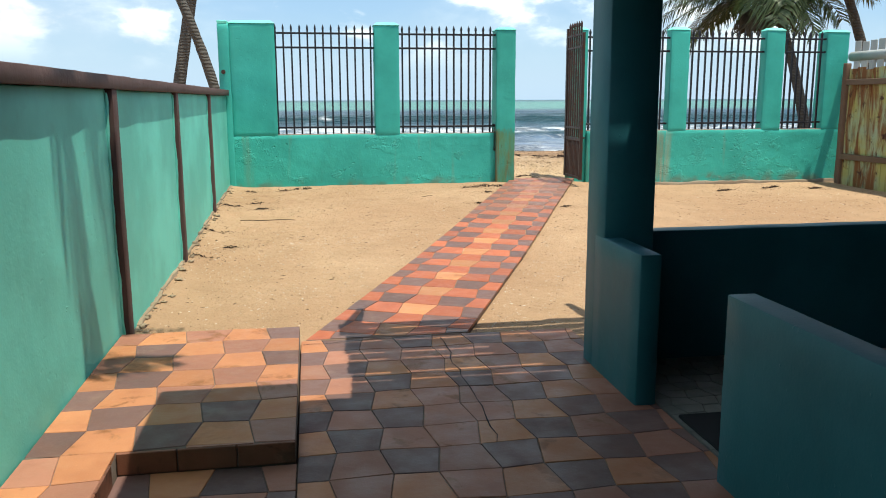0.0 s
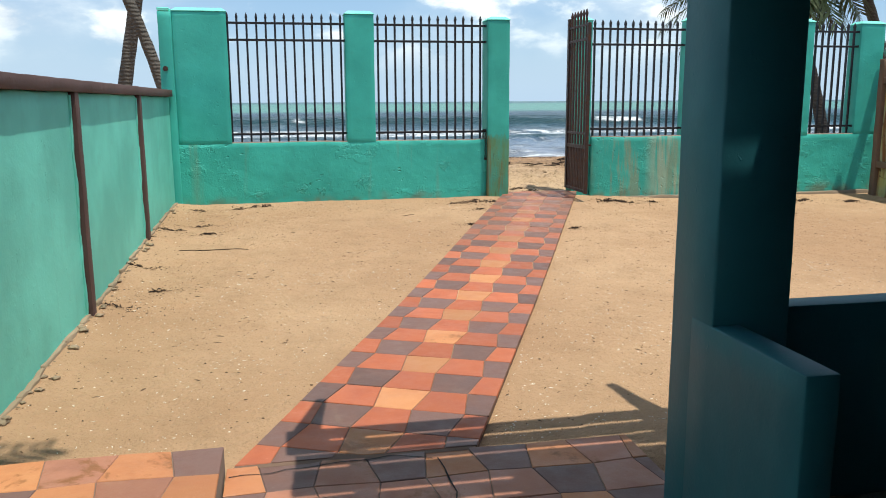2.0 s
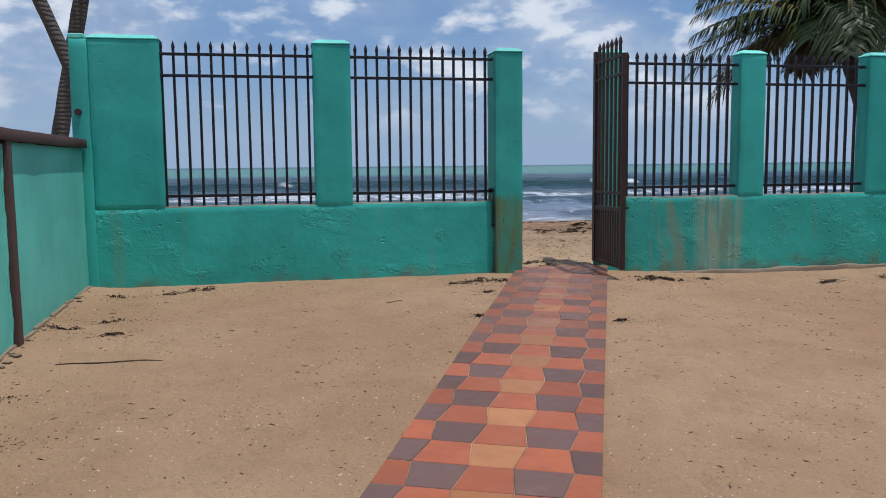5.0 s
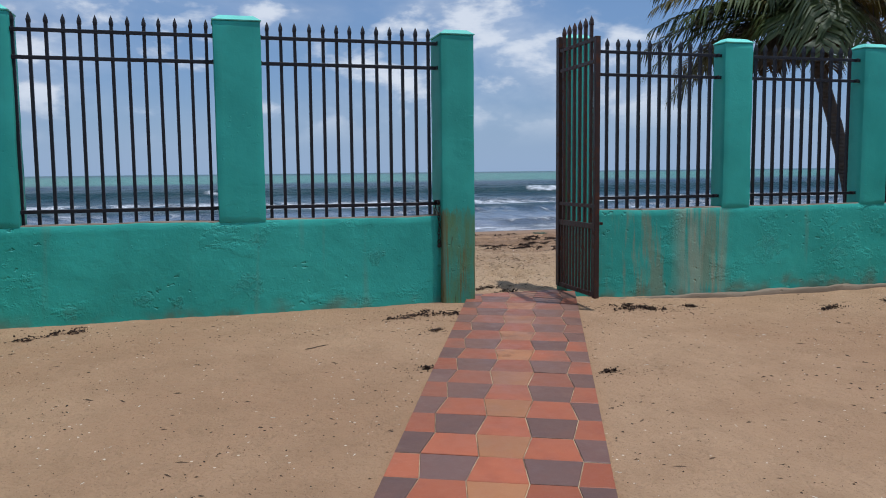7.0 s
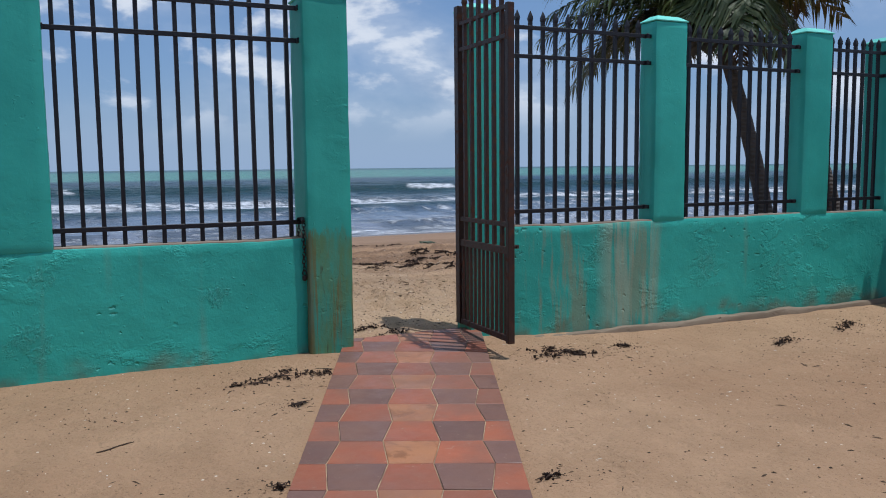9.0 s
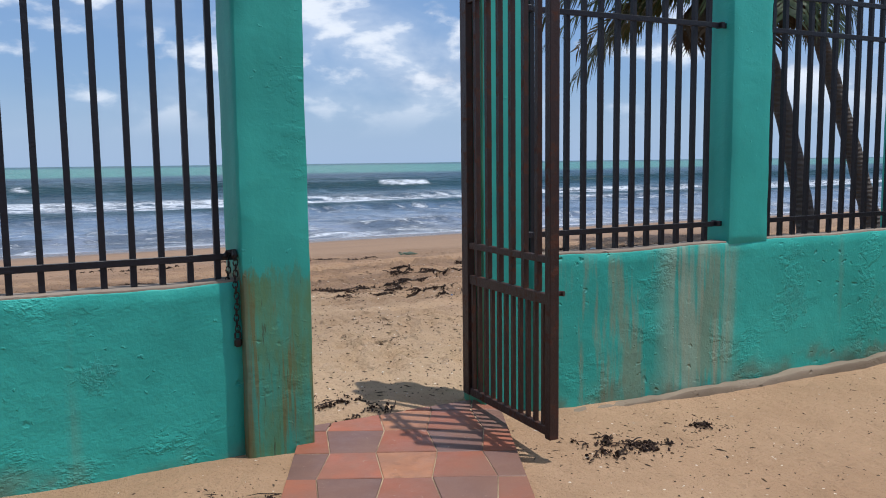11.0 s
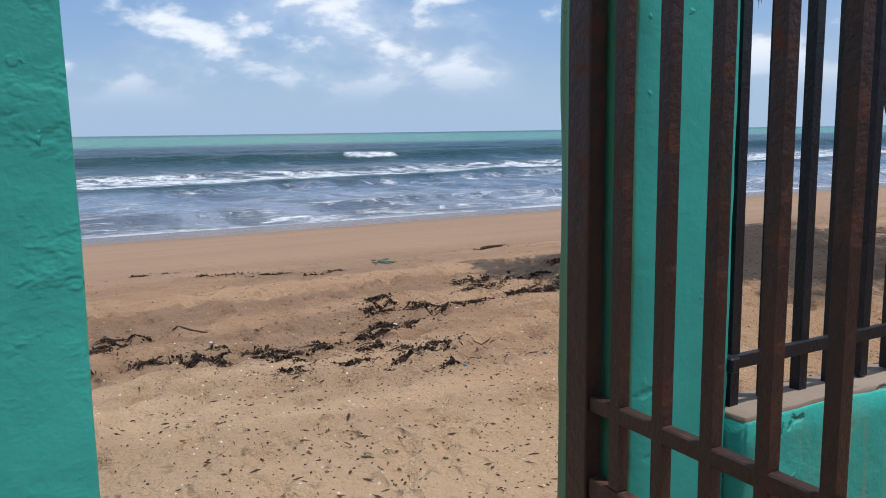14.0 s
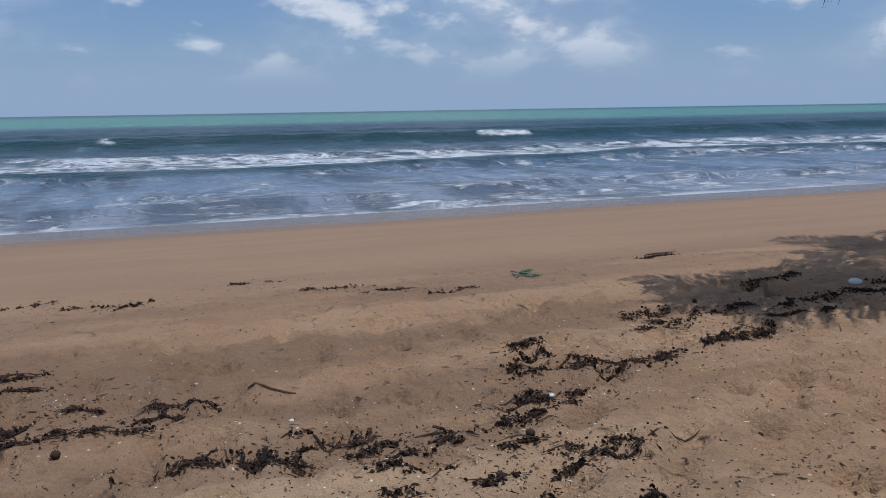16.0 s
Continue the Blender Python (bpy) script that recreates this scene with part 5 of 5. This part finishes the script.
GATE_WEED = [(3.24, 13.01, 0.24), (3.54, 13.01, 0.16), (5.41, 12.81, 0.26), (5.60, 12.86, 0.22), (5.30, 12.97, 0.14), (7.51, 12.69, 0.20), (4.32, 14.00, 0.15), (4.42, 13.80, 0.20), (6.10, 13.03, 0.13),
             (8.5, 12.9, 0.25), (9.2, 12.7, 0.20), (0.28, 13.14, 0.35)]
YARD_WEED = [(-0.40, 13.0, 0.10), (-0.25, 11.88, 0.12), (-0.16, 11.37, 0.08), (-0.35, 9.0, 0.10), (-0.60, 8.5, 0.14), (-0.62, 9.8, 0.18), (-0.64, 11.6, 0.22), (2.95, 11.36, 0.05), (3.34, 12.49, 0.05), (4.15, 11.0, 0.06)]
seed = 100
TIDE_SPOTS = []
for group, fat, dense in ((TIDE_LEFT, 0.24, 420), (TIDE_MID, 0.26, 420), (TIDE_HEART, 0.30, 520), (TIDE_RIGHT, 0.22, 420), (UPPER_LINE, 0.10, 130), (GATE_WEED, 0.26, 300), (YARD_WEED, 0.22, 120)):
    for x, y, ln in group:
        seed += 1
        seaweed(x, y, ln * 1.1, 0.1 + 0.9 * noise.noise(Vector((x * 3, y * 3, 0))), max(0.02, ln * fat), int(24 + ln * dense * 1.35), seed)
        TIDE_SPOTS.append((x, y, ln))


def stick(x, y, length, angle, r, seed, mat=M_LITTER):
    rng = random.Random(seed)
    pts = []
    for k in range(7):
        s = k / 6 - 0.5
        px, py = x + math.cos(angle) * length * s + rng.uniform(-0.02, 0.02) * length, y + math.sin(angle) * length * s + rng.uniform(-0.02, 0.02) * length
        pts.append((px, py, sand_at(px, py) + r * 0.7))
    return tagged(part("driftwood_stick", tube(pts, [r * 0.6, r, r, r * 0.9, r, r * 0.8, r * 0.4], 6), mat), "thin dark driftwood stick lying on the sand", "driftwood", "driftwood on the sand")


for k, (x, y, ln, a, r) in enumerate(((-0.02, 10.55, 0.75, 0.03, 0.010), (5.73, 17.16, 0.22, -0.4, 0.016), (6.59, 16.78, 0.3, 0.05, 0.007), (6.57, 18.18, 0.30, 0.2, 0.014), (3.61, 18.88, 0.5, 0.1, 0.010),
                                      (9.55, 21.14, 0.4, 0.1, 0.014), (5.04, 18.00, 0.25, -0.5, 0.012), (4.73, 17.24, 0.22, 1.7, 0.006), (2.3, 12.2, 0.2, 0.4, 0.007), (6.9, 11.0, 0.2, 0.3, 0.006))):
    stick(x, y, ln, a, r * 0.6, 300 + k)


for k, (x, y, r) in enumerate(((4.73, 17.77, 0.05), (5.99, 16.97, 0.055), (7.84, 18.02, 0.05), (8.19, 18.77, 0.05), (6.96, 16.68, 0.035), (4.11, 17.34, 0.05), (8.04, 18.56, 0.045), (3.17, 18.22, 0.035))):
    lump("coconut_husk", x, y, r * 0.38, M_NUT, "small round brown husk on the tide line", "husk", 0.9, k)
for k, (x, y, r) in enumerate(((6.30, 17.37, 0.03), (6.04, 17.16, 0.018), (5.05, 17.45, 0.022), (9.75, 18.81, 0.09), (4.91, 17.10, 0.018))):
    lump("plastic_scrap", x, y, r * 0.6, M_PLASTIC, "crumpled pale plastic scrap among seaweed", "litter", 0.5, 20 + k)
lump("bottle_scrap", 6.18, 16.21, 0.010, M_BLUE, "small blue plastic scrap in the sand", "litter", 0.6, 40)
rope_rng = random.Random(9)
bm = bmesh.new()
for k in range(8):
    cx, cy = 7.76 + rope_rng.uniform(-0.12, 0.12), 20.60 + rope_rng.uniform(-0.14, 0.14)
    pts = []
    for j in range(7):
        cx, cy = cx + rope_rng.uniform(-0.06, 0.06), cy + rope_rng.uniform(-0.06, 0.06)
        pts.append((cx, cy, sand_at(cx, cy) + 0.01 + rope_rng.uniform(0, 0.03)))
    tube(pts, 0.007, 4, bm)
tagged(part("rope_tangle", bm, M_ROPE), "tangle of faded green rope on the beach", "rope", kind="stuff")


def scatter(name, count, areas, mat, label, category, size, seed, flat_k=0.4):
    """Countless tiny flecks lying on the sand, in one mesh."""
    rng = random.Random(seed)
    verts, faces = [], []
    for _ in range(count):
        spot = rng.choice(areas)
        if len(spot) == 3:
            x, y = rng.gauss(spot[0], 0.10 + spot[2] * 0.8), rng.gauss(spot[1], 0.06 + spot[2] * 0.35)
        else:
            x, y = rng.uniform(spot[0], spot[1]), rng.uniform(spot[2], spot[3])
        off = (Vector((x, y)) - PATH_A).dot(PATH_N)
        if abs(off) < PATH_W / 2 + 0.02 and y < 13.9:
            continue
        if 13.45 < y < 13.9 and not 4.05 < x < 4.9:
            continue
        if len(spot) == 4 and rng.random() > 0.25 + 1.6 * max(0.0, noise.noise(Vector((x * 0.9, y * 0.9, seed))) + 0.12):
            continue
        z = sand_at(x, y)
        a, ln = rng.uniform(0, 6.28), size * rng.uniform(0.3, 1.0) ** 2 * rng.choice((0.7, 1.0, 1.4, 2.4))
        wd, ht = size * rng.uniform(0.2, 0.5), size * flat_k * rng.uniform(0.4, 1.0)
        c, s = math.cos(a), math.sin(a)
        base = len(verts)
        for u, v, h in ((-ln, 0, 0), (0, -wd, 0), (ln, 0, 0), (0, wd, 0), (ln * 0.1, 0, ht), (0, 0, -0.004)):
            verts.append((x + u * c - v * s, y + u * s + v * c, z + 0.001 + h))
        faces += [[base + i, base + (i + 1) % 4, base + 4] for i in range(4)] + [[base + (i + 1) % 4, base + i, base + 5] for i in range(4)]
    return tagged(part(name, mesh_from(name, verts, faces, mat), None), label, category, kind="stuff")


YARD = (-0.8, 9.9, 5.6, 13.4)
NEAR_BEACH, TIDE = (0.0, 10.5, 13.9, 17.0), (-2.0, 12.0, 16.2, 18.4)
scatter("beach_litter", 6000, [YARD, NEAR_BEACH, NEAR_BEACH, NEAR_BEACH, TIDE, TIDE, (-3, 13, 18, 20.5)], M_LITTER, "scattered dark husk and twig flecks on the sand", "litter", 0.017, 61)
scatter("trodden_litter", 1700, [(3.0, 7.0, 14.0, 16.4)], M_LITTER, "dark twig and husk bits on the trodden sand", "litter", 0.019, 66)
scatter("yard_litter", 2600, [YARD], M_LITTER, "dark husk and leaf bits strewn over the yard sand", "litter", 0.017, 67)
scatter("tide_litter", 3200, TIDE_SPOTS, M_WEED, "crumbled dark weed bits strewn along the tide line", "litter", 0.0115, 64)
scatter("tide_husk_bits", 1500, TIDE_SPOTS, M_LITTER, "brown husk bits strewn along the tide line", "litter", 0.015, 65)
scatter("small_litter", 16000, [YARD, YARD, NEAR_BEACH, NEAR_BEACH, TIDE], M_WEED, "tiny dark flecks of dried weed on the sand", "litter", 0.009, 62)
scatter("shell_bits", 11000, [YARD, (-0.7, 3.5, 5.6, 9.5), (1.5, 6.0, 5.6, 9.0), NEAR_BEACH, TIDE], M_SHELLS, "tiny bleached shell bits on the sand", "shells", 0.0085, 63)

hole = empty("pipe_stub", -0.80, 13.53, 2.0, "short rusty pipe stub in the corner pillar", "pipe")
part("stub", tube([(-0.80, 13.56, 2.0), (-0.80, 13.51, 2.0)], 0.035, 10), M_GATE, hole)
